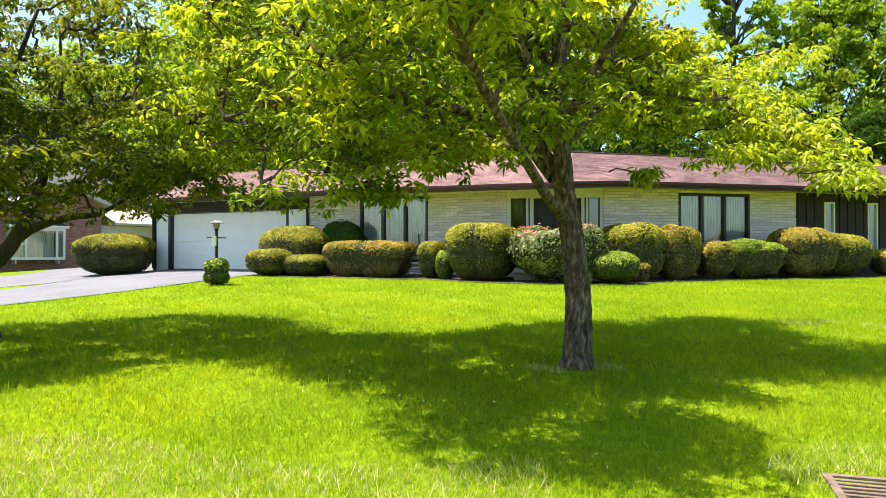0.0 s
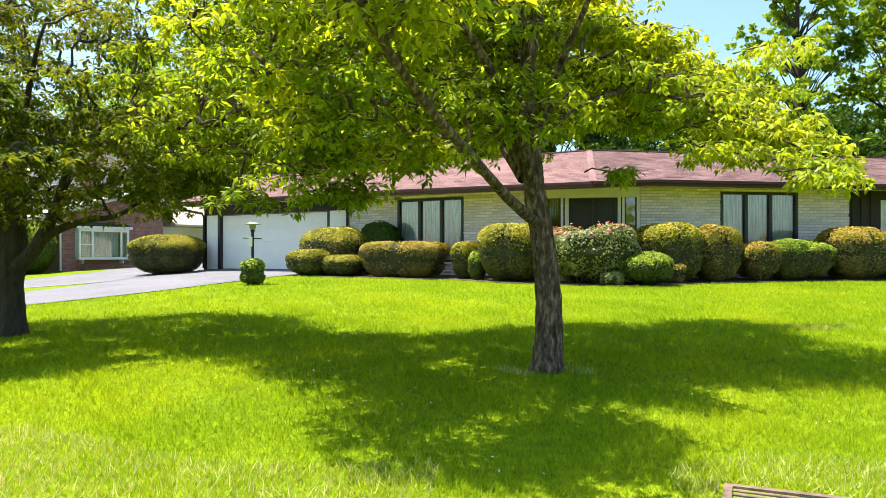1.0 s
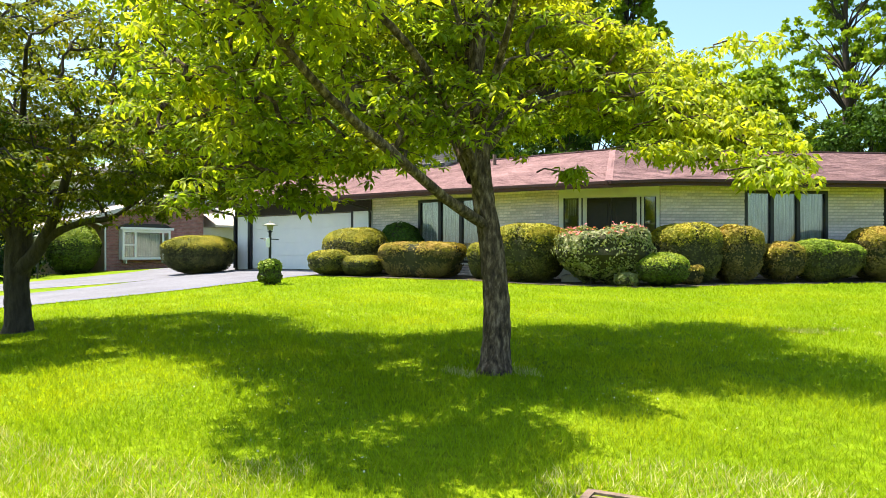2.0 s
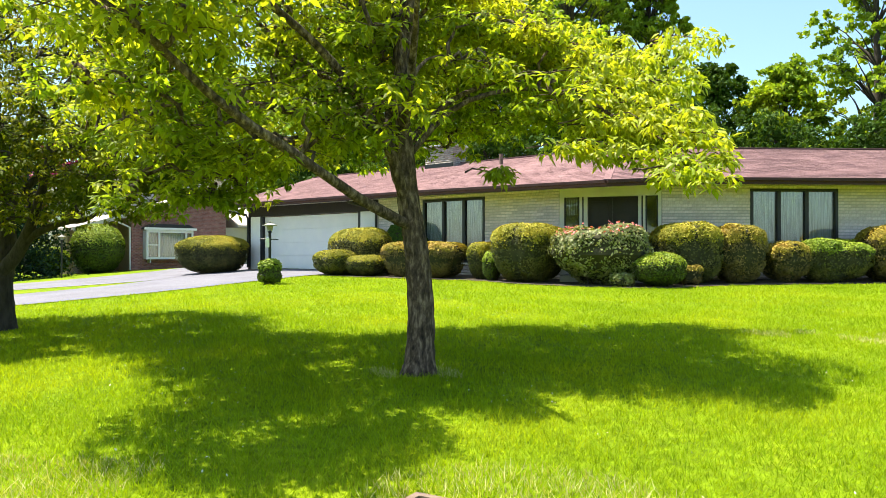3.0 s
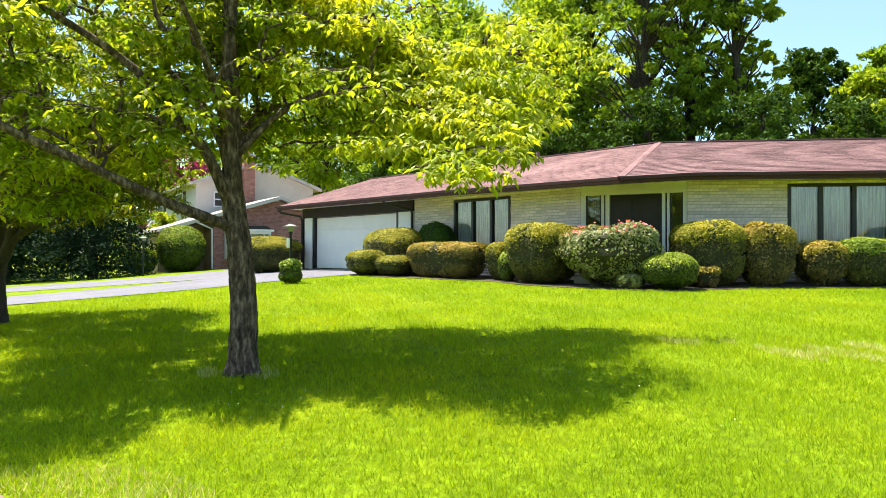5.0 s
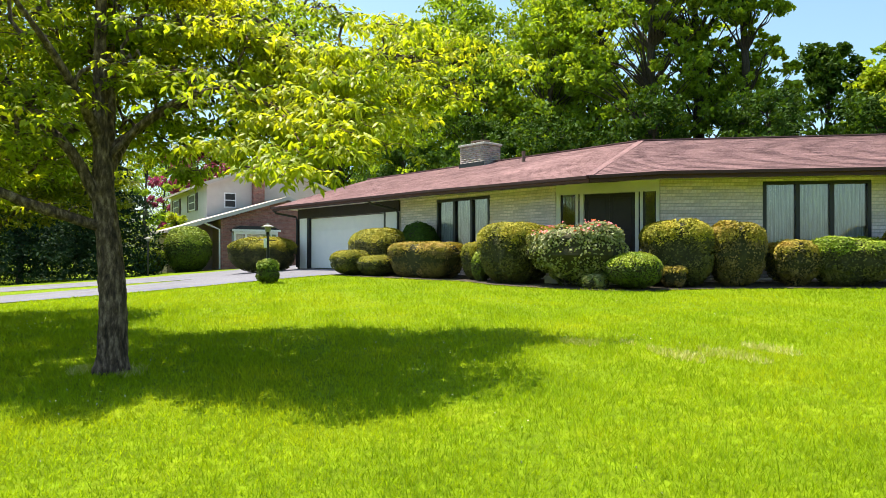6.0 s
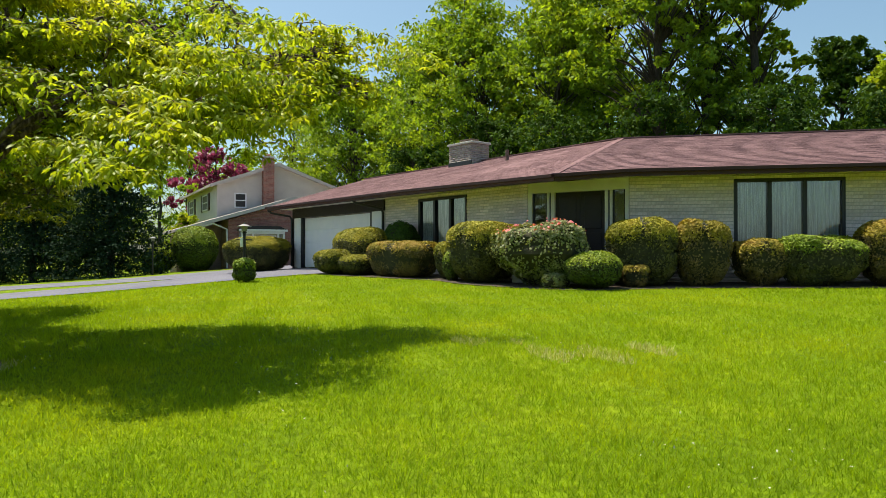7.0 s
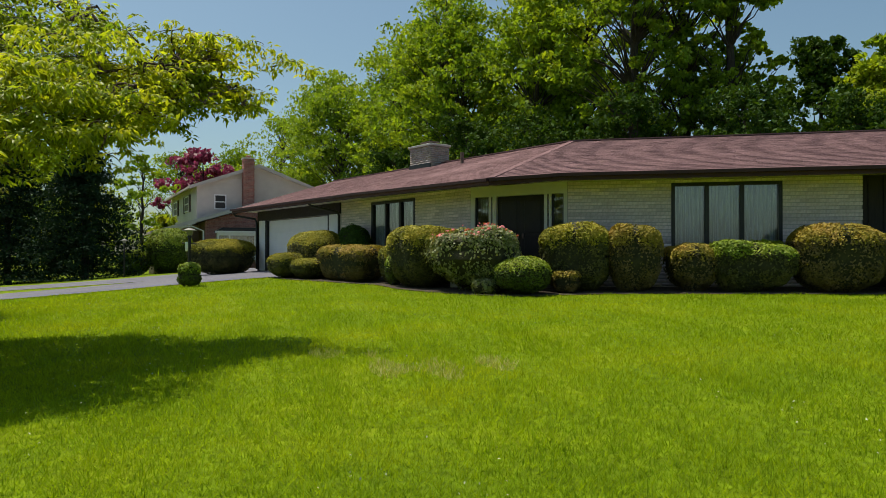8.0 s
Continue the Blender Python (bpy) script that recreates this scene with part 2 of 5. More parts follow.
def curve_points(a, b, sag, n=6, rng=None, jit=0.0):
    """A bowed line from a to b; sag lifts its middle."""
    a, b = Vector(a), Vector(b)
    out = []
    for i in range(n + 1):
        t = i / n
        p = a.lerp(b, t) + Vector((0, 0, sag * 4 * t * (1 - t)))
        if rng and 0 < i < n:
            p += Vector((rng.uniform(-jit, jit), rng.uniform(-jit, jit), rng.uniform(-jit, jit)))
        out.append(p)
    return out


def leaf_cloud(centers, normals, length, width, rng, droop=0.4, fold=0.25):
    """Folded leaves, four triangles each: a pointed blade with a raised midrib."""
    n = len(centers)
    az = rng.uniform(0, 2 * np.pi, n)
    dirs = np.stack([np.cos(az), np.sin(az), -droop + rng.normal(0, 0.35, n)], 1)
    if normals is not None:
        dirs = dirs * 0.75 + normals * 0.6
    dirs /= np.linalg.norm(dirs, axis=1)[:, None]
    up = np.tile([0, 0, 1.0], (n, 1)) + rng.normal(0, 0.35, (n, 3))
    side = np.cross(dirs, up)
    side /= np.linalg.norm(side, axis=1)[:, None] + 1e-9
    nor = np.cross(side, dirs)
    s = rng.uniform(0.7, 1.25, n)[:, None]
    Lh, W = length * s, width * s
    base = centers
    mid = base + dirs * Lh * 0.45 + nor * W * fold
    tip = base + dirs * Lh - nor * W * fold * 1.2
    l, r = base + dirs * Lh * 0.45 + side * W * 0.5, base + dirs * Lh * 0.45 - side * W * 0.5
    V = np.stack([base, l, mid, r, tip], 1).reshape(-1, 3)
    o = (np.arange(n) * 5)[:, None]
    F = np.concatenate([o + [0, 2, 1], o + [0, 3, 2], o + [1, 2, 4], o + [2, 3, 4]], 0)
    return V, F


def skin_leaves(centers, normals, length, rng, rough=0.45):
    """Small leaves of two triangles that lie along a clipped surface."""
    n = len(centers)
    nor = normals + rng.normal(0, rough, (n, 3))
    nor /= np.linalg.norm(nor, axis=1)[:, None] + 1e-9
    t = np.cross(nor, rng.normal(0, 1, (n, 3)))
    t /= np.linalg.norm(t, axis=1)[:, None] + 1e-9
    b = np.cross(nor, t)
    L = length * rng.uniform(0.6, 1.4, n)[:, None]
    V = np.stack([centers - t * L * 0.5, centers + b * L * 0.3, centers + t * L * 0.5, centers - b * L * 0.3], 1).reshape(-1, 3)
    return V, (np.arange(n) * 4)[:, None] + [0, 1, 2, 3]


def blade_cloud(centers, length, width, rng, lean=0.5):
    """Single-triangle blades that stand on their centres."""
    n = len(centers)
    az = rng.uniform(0, 2 * np.pi, n)
    ln = rng.uniform(0.05, lean, n)
    d = np.stack([np.cos(az) * ln, np.sin(az) * ln, np.ones(n)], 1)
    a2 = rng.uniform(0, 2 * np.pi, n)
    w = np.stack([np.cos(a2), np.sin(a2), np.zeros(n)], 1) * width[:, None] * 0.5
    tip = centers + d * length[:, None]
    V = np.stack([centers - w, centers + w, tip], 1).reshape(-1, 3)
    F = (np.arange(n) * 3)[:, None] + [0, 1, 2]
    return V, F


def soft(v, k=0.6):
    """A soft max(0, v)."""
    return np.logaddexp(0, np.asarray(v, dtype=float) / k) * k


def ground_z(x, y):
    x, y = np.asarray(x, dtype=float), np.asarray(y, dtype=float)
    yy = 30 - soft(30 - y, 1.5)
    s = soft(-x - 2 - soft(y - 9.5) * 0.4)
    s = 22 - soft(22 - s, 2.0)
    return 0.29 + 0.03 * np.maximum(yy, -4) - 0.05 * s


def gz(x, y):
    return float(ground_z(x, y))


# ---- ground ----
def spaced(lo, hi, step, far):
    core = list(np.arange(lo, hi + 1e-6, step))
    left, right, d = [], [], 2.0
    while d < far:
        left.append(lo - d)
        right.append(hi + d)
        d *= 1.9
    return np.array(left[::-1] + core + right)


gx, gy = spaced(-36, 30, 0.6, 1500), spaced(-8, 42, 0.6, 1500)
GX, GY = np.meshgrid(gx, gy, indexing="ij")
GZ = ground_z(np.clip(GX, -60, 60), np.clip(GY, -8, 60))
nx, ny = len(gx), len(gy)
idx = np.arange(nx * ny).reshape(nx, ny)
quads = np.stack([idx[:-1, :-1], idx[1:, :-1], idx[1:, 1:], idx[:-1, 1:]], -1).reshape(-1, 4)
ground = raw("ground", np.stack([GX, GY, GZ], -1).reshape(-1, 3), quads, M_LAWN, smooth=True)
tagged(ground, "bright green lawn sloping up gently to the house", "lawn", kind="structure")


def spline(pts, n):
    """n + 1 points along a smooth line through pts."""
    P = np.array(pts, dtype=float)
    P = np.vstack([2 * P[0] - P[1], P, 2 * P[-1] - P[-2]])
    out = []
    m = len(P) - 3
    for i in range(n + 1):
        u = min(i / n * m, m - 1e-6)
        k, t = int(u), u - int(u)
        a, b, c, d = P[k:k + 4]
        out.append(0.5 * (2 * b + (c - a) * t + (2 * a - 5 * b + 4 * c - d) * t * t + (3 * b - a - 3 * c + d) * t ** 3))
    return np.array(out)


def ruled(name, near, far, lift, material, n=48, m=12):
    A, B = spline(near, n), spline(far, n)
    t = np.linspace(0, 1, m + 1)[None, :, None]
    P = A[:, None, :] * (1 - t) + B[:, None, :] * t
    Z = ground_z(P[..., 0], P[..., 1]) + lift
    V = np.concatenate([P, Z[..., None]], -1).reshape(-1, 3)
    ii = np.arange((n + 1) * (m + 1)).reshape(n + 1, m + 1)
    F = np.stack([ii[:-1, :-1], ii[1:, :-1], ii[1:, 1:], ii[:-1, 1:]], -1).reshape(-1, 4)
    return raw(name, V, F, material, smooth=True)


BED_EDGE = [(-6.0, 20.9), (-4.6, 20.0), (-2.4, 19.25), (-0.4, 18.55), (0.8, 17.6), (2.4, 16.85), (4.2, 16.55), (5.2, 17.3), (6.4, 17.9), (8.4, 18.45), (11, 19.1), (14, 19.9), (19, 21.3)]
# dark strip added over the lawn for the shade at the shrubs' feet
bed = ruled("shrub_base_shade", BED_EDGE, [(-5.4, 22.95), (-3.6, 22.1), (-1.6, 21.2), (0.2, 20.3), (1.3, 19.8), (2.6, 19.5), (4.2, 19.35), (5.2, 19.55), (6.6, 19.9), (8.6, 20.45), (11.2, 21.1), (14.2, 21.9), (19, 23.2)], 0.016, M_SOIL)
tagged(bed, "dark ground strip under the shrubs along the house, their shade in its colour", "flower bed", kind="structure")
DRIVE_NEAR = [(-24, 5), (-14, 10.8), (-10, 13.6), (-7.9, 15.8), (-6.5, 18.4), (-5.6, 21), (-4.9, 22.9)]
DRIVE_FAR = [(-28, 8.9), (-17.5, 13.6), (-14.1, 16.3), (-12.0, 18.9), (-11.4, 21.5), (-11, 23.5), (-10.3, 25.45)]
drive = ruled("driveway", DRIVE_NEAR, DRIVE_FAR, 0.02, M_ASPHALT)
tagged(drive, "pale grey worn asphalt driveway leading to the garage", "driveway", kind="structure")
drive2 = ruled("neighbour_driveway", [(-32, 12.4), (-20, 17.2), (-15, 19.4), (-12.2, 20.7), (-11.6, 21.5), (-11.2, 23.5), (-10.6, 26), (-11.5, 36)], [(-40, 17), (-30, 19.6), (-24, 21.2), (-19.5, 22.9), (-17.4, 25.0), (-16.6, 28.6), (-17.6, 32), (-17.2, 37)], 0.012, M_ASPHALT)
tagged(drive2, "pale grey asphalt driveway of the neighbouring house", "driveway", kind="structure")

# ---- the house: two wings that meet at the entry ----
P0, P1, P2, P3 = Vector((-10.3, 25.4, 0)), Vector((1.76, 19.64, 0)), Vector((4.36, 19.36, 0)), Vector((10.41, 20.97, 0))
FLOOR, SOFFIT, EAVE, RIDGE, OVER, HALF = 1.0, 3.34, 3.43, 4.84, 0.9, 3.7


def wall_frame(a, b):
    d = b - a
    return Matrix.Translation(a) @ Matrix.Rotation(math.atan2(d.y, d.x), 4, "Z"), d.length


FL, LEN_L = wall_frame(P0, P1)
FE, LEN_E = wall_frame(P1, P2)
FR, LEN_R = wall_frame(P2, P3)
LEN_R2 = 15.5
house = thing("house", "single-storey buff brick ranch house with a low red-brown shingle roof", "house", (3.0, 19.6, 0.9))


def wall_with_openings(length, x0, z0, z1, openings, thick=0.2, y0=0.0):
    """One connected wall that leaves the openings (x0, x1, z0, z1) free."""
    xs = sorted({x0, length, *[v for o in openings for v in o[:2]]})
    zs = sorted({z0, z1, *[min(max(v, z0), z1) for o in openings for v in o[2:]]})
    bm = bmesh.new()
    V = {}

    def vert(i, k, j):
        if (i, k, j) not in V:
            V[i, k, j] = bm.verts.new((xs[i], y0 + thick * j, zs[k]))
        return V[i, k, j]

    def solid(i, k):
        if not (0 <= i < len(xs) - 1 and 0 <= k < len(zs) - 1):
            return False
        x, z = (xs[i] + xs[i + 1]) / 2, (zs[k] + zs[k + 1]) / 2
        return not any(a < x < b and c < z < d for a, b, c, d in openings)
    for i in range(len(xs) - 1):
        for k in range(len(zs) - 1):
            if not solid(i, k):
                continue
            bm.faces.new([vert(i, k, 0), vert(i + 1, k, 0), vert(i + 1, k + 1, 0), vert(i, k + 1, 0)])
            bm.faces.new([vert(i, k, 1), vert(i, k + 1, 1), vert(i + 1, k + 1, 1), vert(i + 1, k, 1)])
            for di, dk, p, q in ((-1, 0, (i, k), (i, k + 1)), (1, 0, (i + 1, k), (i + 1, k + 1)), (0, -1, (i, k), (i + 1, k)), (0, 1, (i, k + 1), (i + 1, k + 1))):
                if not solid(i + di, k + dk):
                    bm.faces.new([vert(*p, 0), vert(*q, 0), vert(*q, 1), vert(*p, 1)])
    bmesh.ops.recalc_face_normals(bm, faces=bm.faces)
    return bm


W1 = (8.62, 10.94, 1.3, 3.22)
W2 = (2.33, 4.66, 1.3, 3.25)
GARAGE = (0.76, 5.88, FLOOR, 2.97)
BRICK_L0 = 6.78
wall_left = part("wall", wall_with_openings(LEN_L, 0.0, 0.6, SOFFIT, [GARAGE, W1]), M_MORTAR, house, matrix=FL)
wall_right = part("wall", wall_with_openings(LEN_R, 0.0, 0.6, SOFFIT, [W2]), M_MORTAR, house, matrix=FR)
wall_dark = part("wall", wall_with_openings(LEN_R2, LEN_R + 0.004, 0.6, SOFFIT, [(7.33, 7.72, 1.3, 3.08), (8.94, 9.32, 1.3, 3.08)], 0.2, 0.06), M_SIDING, house, "dark brown vertical board siding", matrix=FR)
# back and ends of the house, and its inner floor
wall_back = part("wall", boxes((0.0, LEN_L + 3.4, 7.2, 7.4, 0.6, SOFFIT)), M_MORTAR, house, matrix=FL)
wall_back_right = part("wall", boxes((-1.9, LEN_R2, 7.2, 7.4, 0.6, SOFFIT)), M_MORTAR, house, matrix=FR)
wall_end = part("wall", boxes((0.0, 0.2, 0.204, 7.196, 0.6, SOFFIT)), M_MORTAR, house, matrix=FL)
wall_end_right = part("wall", boxes((LEN_R2 - 0.2, LEN_R2, 0.264, 7.196, 0.6, SOFFIT)), M_MORTAR, house, matrix=FR)


def gable(frame_m, x, parent):
    bm = bmesh.new()
    pts = [(0.0, SOFFIT + 0.002), (7.4, SOFFIT + 0.002), (3.7, RIDGE - 0.17)]
    for dx in (0.0, 0.2):
        for y, z in pts:
            bm.verts.new((x + dx, y, z))
    v = list(bm.verts)
    bm.faces.new((v[0], v[2], v[1]))
    bm.faces.new((v[3], v[4], v[5]))
    for i in range(3):
        j = (i + 1) % 3
        bm.faces.new((v[i], v[j], v[j + 3], v[i + 3]))
    return part("gable", bm, M_CREAM, parent, matrix=frame_m)


gable(FL, 0.0, house)
gable(FR, LEN_R2 - 0.2, house)


def meet(a, b, frame_a, frame_b):
    """Plan point where the line y = a of one frame meets the line y = b of the other."""
    p, d = frame_a @ Vector((0, a, 0)), frame_a.to_3x3() @ Vector((1, 0, 0))
    q, e = frame_b @ Vector((0, b, 0)), frame_b.to_3x3() @ Vector((1, 0, 0))
    s = ((q.x - p.x) * e.y - (q.y - p.y) * e.x) / (d.x * e.y - d.y * e.x)
    return p + d * s


E_FOLD, R_FOLD, B_FOLD = meet(-OVER, -OVER, FL, FR), meet(HALF, HALF, FL, FR), meet(2 * HALF + OVER, 2 * HALF + OVER, FL, FR)


def slab(name, corners, thick, material, parent, label=""):
    bm = bmesh.new()
    top = [bm.verts.new(c) for c in corners]
    low = [bm.verts.new(Vector(c) - Vector((0, 0, thick))) for c in corners]
    bm.faces.new(top)
    bm.faces.new(low[::-1])
    for i in range(len(top)):
        j = (i + 1) % len(top)
        bm.faces.new((top[i], low[i], low[j], top[j]))
    bmesh.ops.recalc_face_normals(bm, faces=bm.faces)
    return part(name, bm, material, parent, label)


def at_z(p, z):
    return Vector((p.x, p.y, z))


END_L, END_R = -0.45, LEN_R2 + 0.45
SAG, SAG_L, SAG_R = 0.075, 6.0, 1.6
FOLD_EAVE = at_z(E_FOLD, EAVE - SAG)
KNEE_L = FL @ Vector(((FL.inverted() @ E_FOLD).x - SAG_L, -OVER, EAVE))
KNEE_R = FR @ Vector(((FR.inverted() @ E_FOLD).x + SAG_R, -OVER, EAVE))
roof_left = slab("roof", [FL @ Vector((END_L, -OVER, EAVE)), KNEE_L, FOLD_EAVE, at_z(R_FOLD, RIDGE), FL @ Vector((END_L, HALF, RIDGE))], 0.1, M_SHINGLE, house, "red-brown asphalt shingle roof")
roof_right = slab("roof", [FOLD_EAVE, KNEE_R, FR @ Vector((END_R, -OVER, EAVE)), FR @ Vector((END_R, HALF, RIDGE)), at_z(R_FOLD, RIDGE)], 0.1, M_SHINGLE, house, "red-brown asphalt shingle roof")
slab("roof", [FL @ Vector((END_L, HALF, RIDGE)), at_z(R_FOLD, RIDGE), at_z(B_FOLD, EAVE), FL @ Vector((END_L, 2 * HALF + OVER, EAVE))], 0.1, M_SHINGLE, house)
slab("roof", [at_z(R_FOLD, RIDGE), FR @ Vector((END_R, HALF, RIDGE)), FR @ Vector((END_R, 2 * HALF + OVER, EAVE)), at_z(B_FOLD, EAVE)], 0.1, M_SHINGLE, house)


def shingles(frame_m, side, parent, rng):
    """Rows of thin tabs on the front slope, each with its own butt edge."""
    inv = frame_m.inverted()
    e, r = inv @ at_z(E_FOLD, EAVE), inv @ at_z(R_FOLD, RIDGE)
    rise, run = RIDGE - EAVE, HALF + OVER
    rows = int(run / 0.15)
    V, F = [], []
    for k in range(rows):
        t0, t1 = k / rows, (k + 1.0) / rows
        fold = e.x + (r.x - e.x) * (t0 + t1) / 2
        a, b = (END_L, fold) if side < 0 else (fold, END_R)
        x = a - rng.uniform(0, 0.2)
        while x < b:
            w = rng.uniform(0.2, 0.36)
            x0, x1 = max(x, a), min(x + w - 0.006, b)
            x += w
            if x1 - x0 < 0.03:
                continue
            lift = rng.uniform(0.009, 0.02)
            y0, y1 = -OVER + run * t0 - rng.uniform(0.0, 0.012), -OVER + run * t1
            z0, z1 = EAVE + rise * t0, EAVE + rise * t1
            o = len(V)
            s0, s1 = (SAG * max(0.0, 1 - abs(e.x - q) / (SAG_L if side < 0 else SAG_R)) for q in (x0, x1))
            V += [(x0, y0, z0 + lift - s0 * (1 - t0)), (x1, y0, z0 + lift - s1 * (1 - t0)), (x1, y1, z1 + 0.004 - s1 * (1 - t1)), (x0, y1, z1 + 0.004 - s0 * (1 - t1)), (x0, y0, z0 - s0 * (1 - t0)), (x1, y0, z0 - s1 * (1 - t0))]
            F += [(o, o + 1, o + 2, o + 3), (o + 4, o + 5, o + 1, o)]
    ob = raw("shingles", [tuple(frame_m @ Vector(v)) for v in V], F, M_SHINGLE, parent)
    tagged(ob, kind="stuff")


RS = np.random.default_rng(5)
shingles(FL, -1, roof_left, RS)
shingles(FR, 1, roof_right, RS)


def beam(name, a, b, half, drop, material, parent, label="", top=0.0):
    """A board from a to b: half its thickness, drop its height below top."""
    a, b = Vector(a), Vector(b)
    d = (b - a).normalized()
    n = Vector((-d.y, d.x, 0)).normalized() * half
    bm = bmesh.new()
    q = [a - n, b - n, b + n, a + n]
    lo = [bm.verts.new(p + Vector((0, 0, top - drop))) for p in q]
    hi = [bm.verts.new(p + Vector((0, 0, top))) for p in q]
    bm.faces.new(hi)
    bm.faces.new(lo[::-1])
    for i in range(4):
        j = (i + 1) % 4
        bm.faces.new((lo[i], lo[j], hi[j], hi[i]))
    bmesh.ops.recalc_face_normals(bm, faces=bm.faces)
    return part(name, bm, material, parent, label)


OUTWARD = Vector((0.0, -0.03, 0.0))
EAVE_LINE = [FL @ Vector((END_L, -OVER, EAVE)) + OUTWARD, KNEE_L + OUTWARD, FOLD_EAVE + OUTWARD, KNEE_R + OUTWARD, FR @ Vector((END_R, -OVER, EAVE)) + OUTWARD]
for a, b in zip(EAVE_LINE, EAVE_LINE[1:]):
    beam("fascia", a, b, 0.02, 0.15, M_FASCIA, house, "dark brown fascia board", top=-0.012)
    d = (b - a).normalized()
    out = Vector((d.y, -d.x, 0)) * 0.075
    beam("gutter", a + out, b + out, 0.045, 0.07, M_FASCIA, house, "dark brown metal gutter", top=-0.006)
beam("rake_board", FL @ Vector((END_L - 0.02, -OVER, EAVE)), FL @ Vector((END_L - 0.02, HALF, RIDGE)), 0.02, 0.2, M_FASCIA, house, top=-0.01)
beam("ridge_cap", FL @ Vector((END_L, HALF, RIDGE)), at_z(R_FOLD, RIDGE), 0.12, 0.03, M_SHINGLE, house, top=0.03)
beam("ridge_cap", at_z(R_FOLD, RIDGE), FR @ Vector((END_R, HALF, RIDGE)), 0.12, 0.03, M_SHINGLE, house, top=0.03)
beam("hip_cap", FOLD_EAVE, at_z(R_FOLD, RIDGE), 0.09, 0.03, M_SHINGLE, house, top=0.026)
slab("soffit", [FL @ Vector((END_L, -OVER, SOFFIT)), at_z(E_FOLD, SOFFIT), at_z(meet(0.2, 0.2, FL, FR), SOFFIT), FL @ Vector((END_L, 0.2, SOFFIT))], -0.02, M_CREAM, house, "cream painted soffit")
slab("soffit", [at_z(E_FOLD, SOFFIT), FR @ Vector((END_R, -OVER, SOFFIT)), FR @ Vector((END_R, 0.3, SOFFIT)), at_z(meet(0.2, 0.3, FL, FR), SOFFIT)], -0.02, M_CREAM, house, "cream painted soffit")


# bricks: separate pieces above the shrubs, the covered rest joined
def brick_mesh():
    bm = boxes((-0.5, 0.5, -0.028, 0.0, -0.032, 0.032))
    me = bpy.data.meshes.new("brick")
    bm.to_mesh(me)
    bm.free()
    me.materials.append(M_BRICK)
    return me


BRICK = brick_mesh()


def lay_bricks(frame_m, x0, x1, openings, parent, rng, split=1.95, limit=300):
    joined, count, k, z = [], 0, 0, 0.72
    inv = place_of(parent).inverted()
    while z < SOFFIT - 0.05:
        spans, x = [], x0
        for a, b, c, d in sorted(openings):
            if c - 0.03 < z < d + 0.03:
                spans.append((x, a - 0.008))
                x = b + 0.008
        spans.append((x, x1))
        for a, b in spans:
            x = a - (0.2 if k % 2 else 0.0) - rng.uniform(0, 0.05)
            while x < b:
                w = rng.uniform(0.36, 0.42)
                p, q = max(x, a), min(x + w, b)
                x += w + 0.004
                if q - p < 0.04:
                    continue
                dy = rng.uniform(-0.006, 0.006)
                if z > split and count < limit:
                    ob = new("brick", BRICK)
                    ob.matrix_basis = frame_m @ Matrix.Translation(((p + q) / 2, dy, z)) @ Matrix.Diagonal((q - p, 1, 1, 1))
                    ob.parent, ob.matrix_parent_inverse = parent, inv
                    count += 1
                else:
                    joined.append((p, q, -0.028 + dy, -0.001, z - 0.032, z + 0.032))
        z += 0.08
        k += 1
    V, F = [], []
    for a, b, c, d, e, f in joined:
        o = len(V)
        V += [(x, y, zz) for x in (a, b) for y in (c, d) for zz in (e, f)]
        F += [(o, o + 4, o + 5, o + 1), (o, o + 1, o + 3, o + 2), (o + 4, o + 6, o + 7, o + 5), (o + 1, o + 5, o + 7, o + 3), (o, o + 2, o + 6, o + 4)]
    if joined:
        tagged(raw("bricks", [tuple(frame_m @ Vector(v)) for v in V], F, M_BRICKS, parent), kind="stuff")


def window(frame_m, x0, x1, z0, z1, bars, parent, room=True, fw=0.075):
    """A dark-framed window with fixed panes, pleated curtains behind and a dim room."""
    win = part("window", boxes((x0, x1, -0.035, 0.1, z1 - fw, z1), (x0, x1, -0.035, 0.1, z0, z0 + fw), (x0, x0 + fw, -0.035, 0.1, z0 + fw, z1 - fw), (x1 - fw, x1, -0.035, 0.1, z0 + fw, z1 - fw)), M_BLACK, parent, "dark-framed window with white curtains", matrix=frame_m)
    edges = [x0 + fw] + [b for c in bars for b in (c - 0.045, c + 0.045)] + [x1 - fw]
    for c in bars:
        part("mullion", boxes((c - 0.045, c + 0.045, -0.03, 0.09, z0 + fw, z1 - fw)), M_BLACK, win, matrix=frame_m)
    for a, b in zip(edges[::2], edges[1::2]):
        pane = part("pane", boxes((a, b, 0.03, 0.036, z0 + fw, z1 - fw)), M_GLASS, win, matrix=frame_m)
        pane.visible_shadow = False
        curtain(frame_m, a, b, z0 + 0.02, z1 - 0.02, 0.13, win)
    part("window_sill", boxes((x0 - 0.05, x1 + 0.05, -0.07, -0.036, z0 - 0.06, z0), bevel=0.006), M_CREAM, win, matrix=frame_m)
    return win


RC = np.random.default_rng(11)


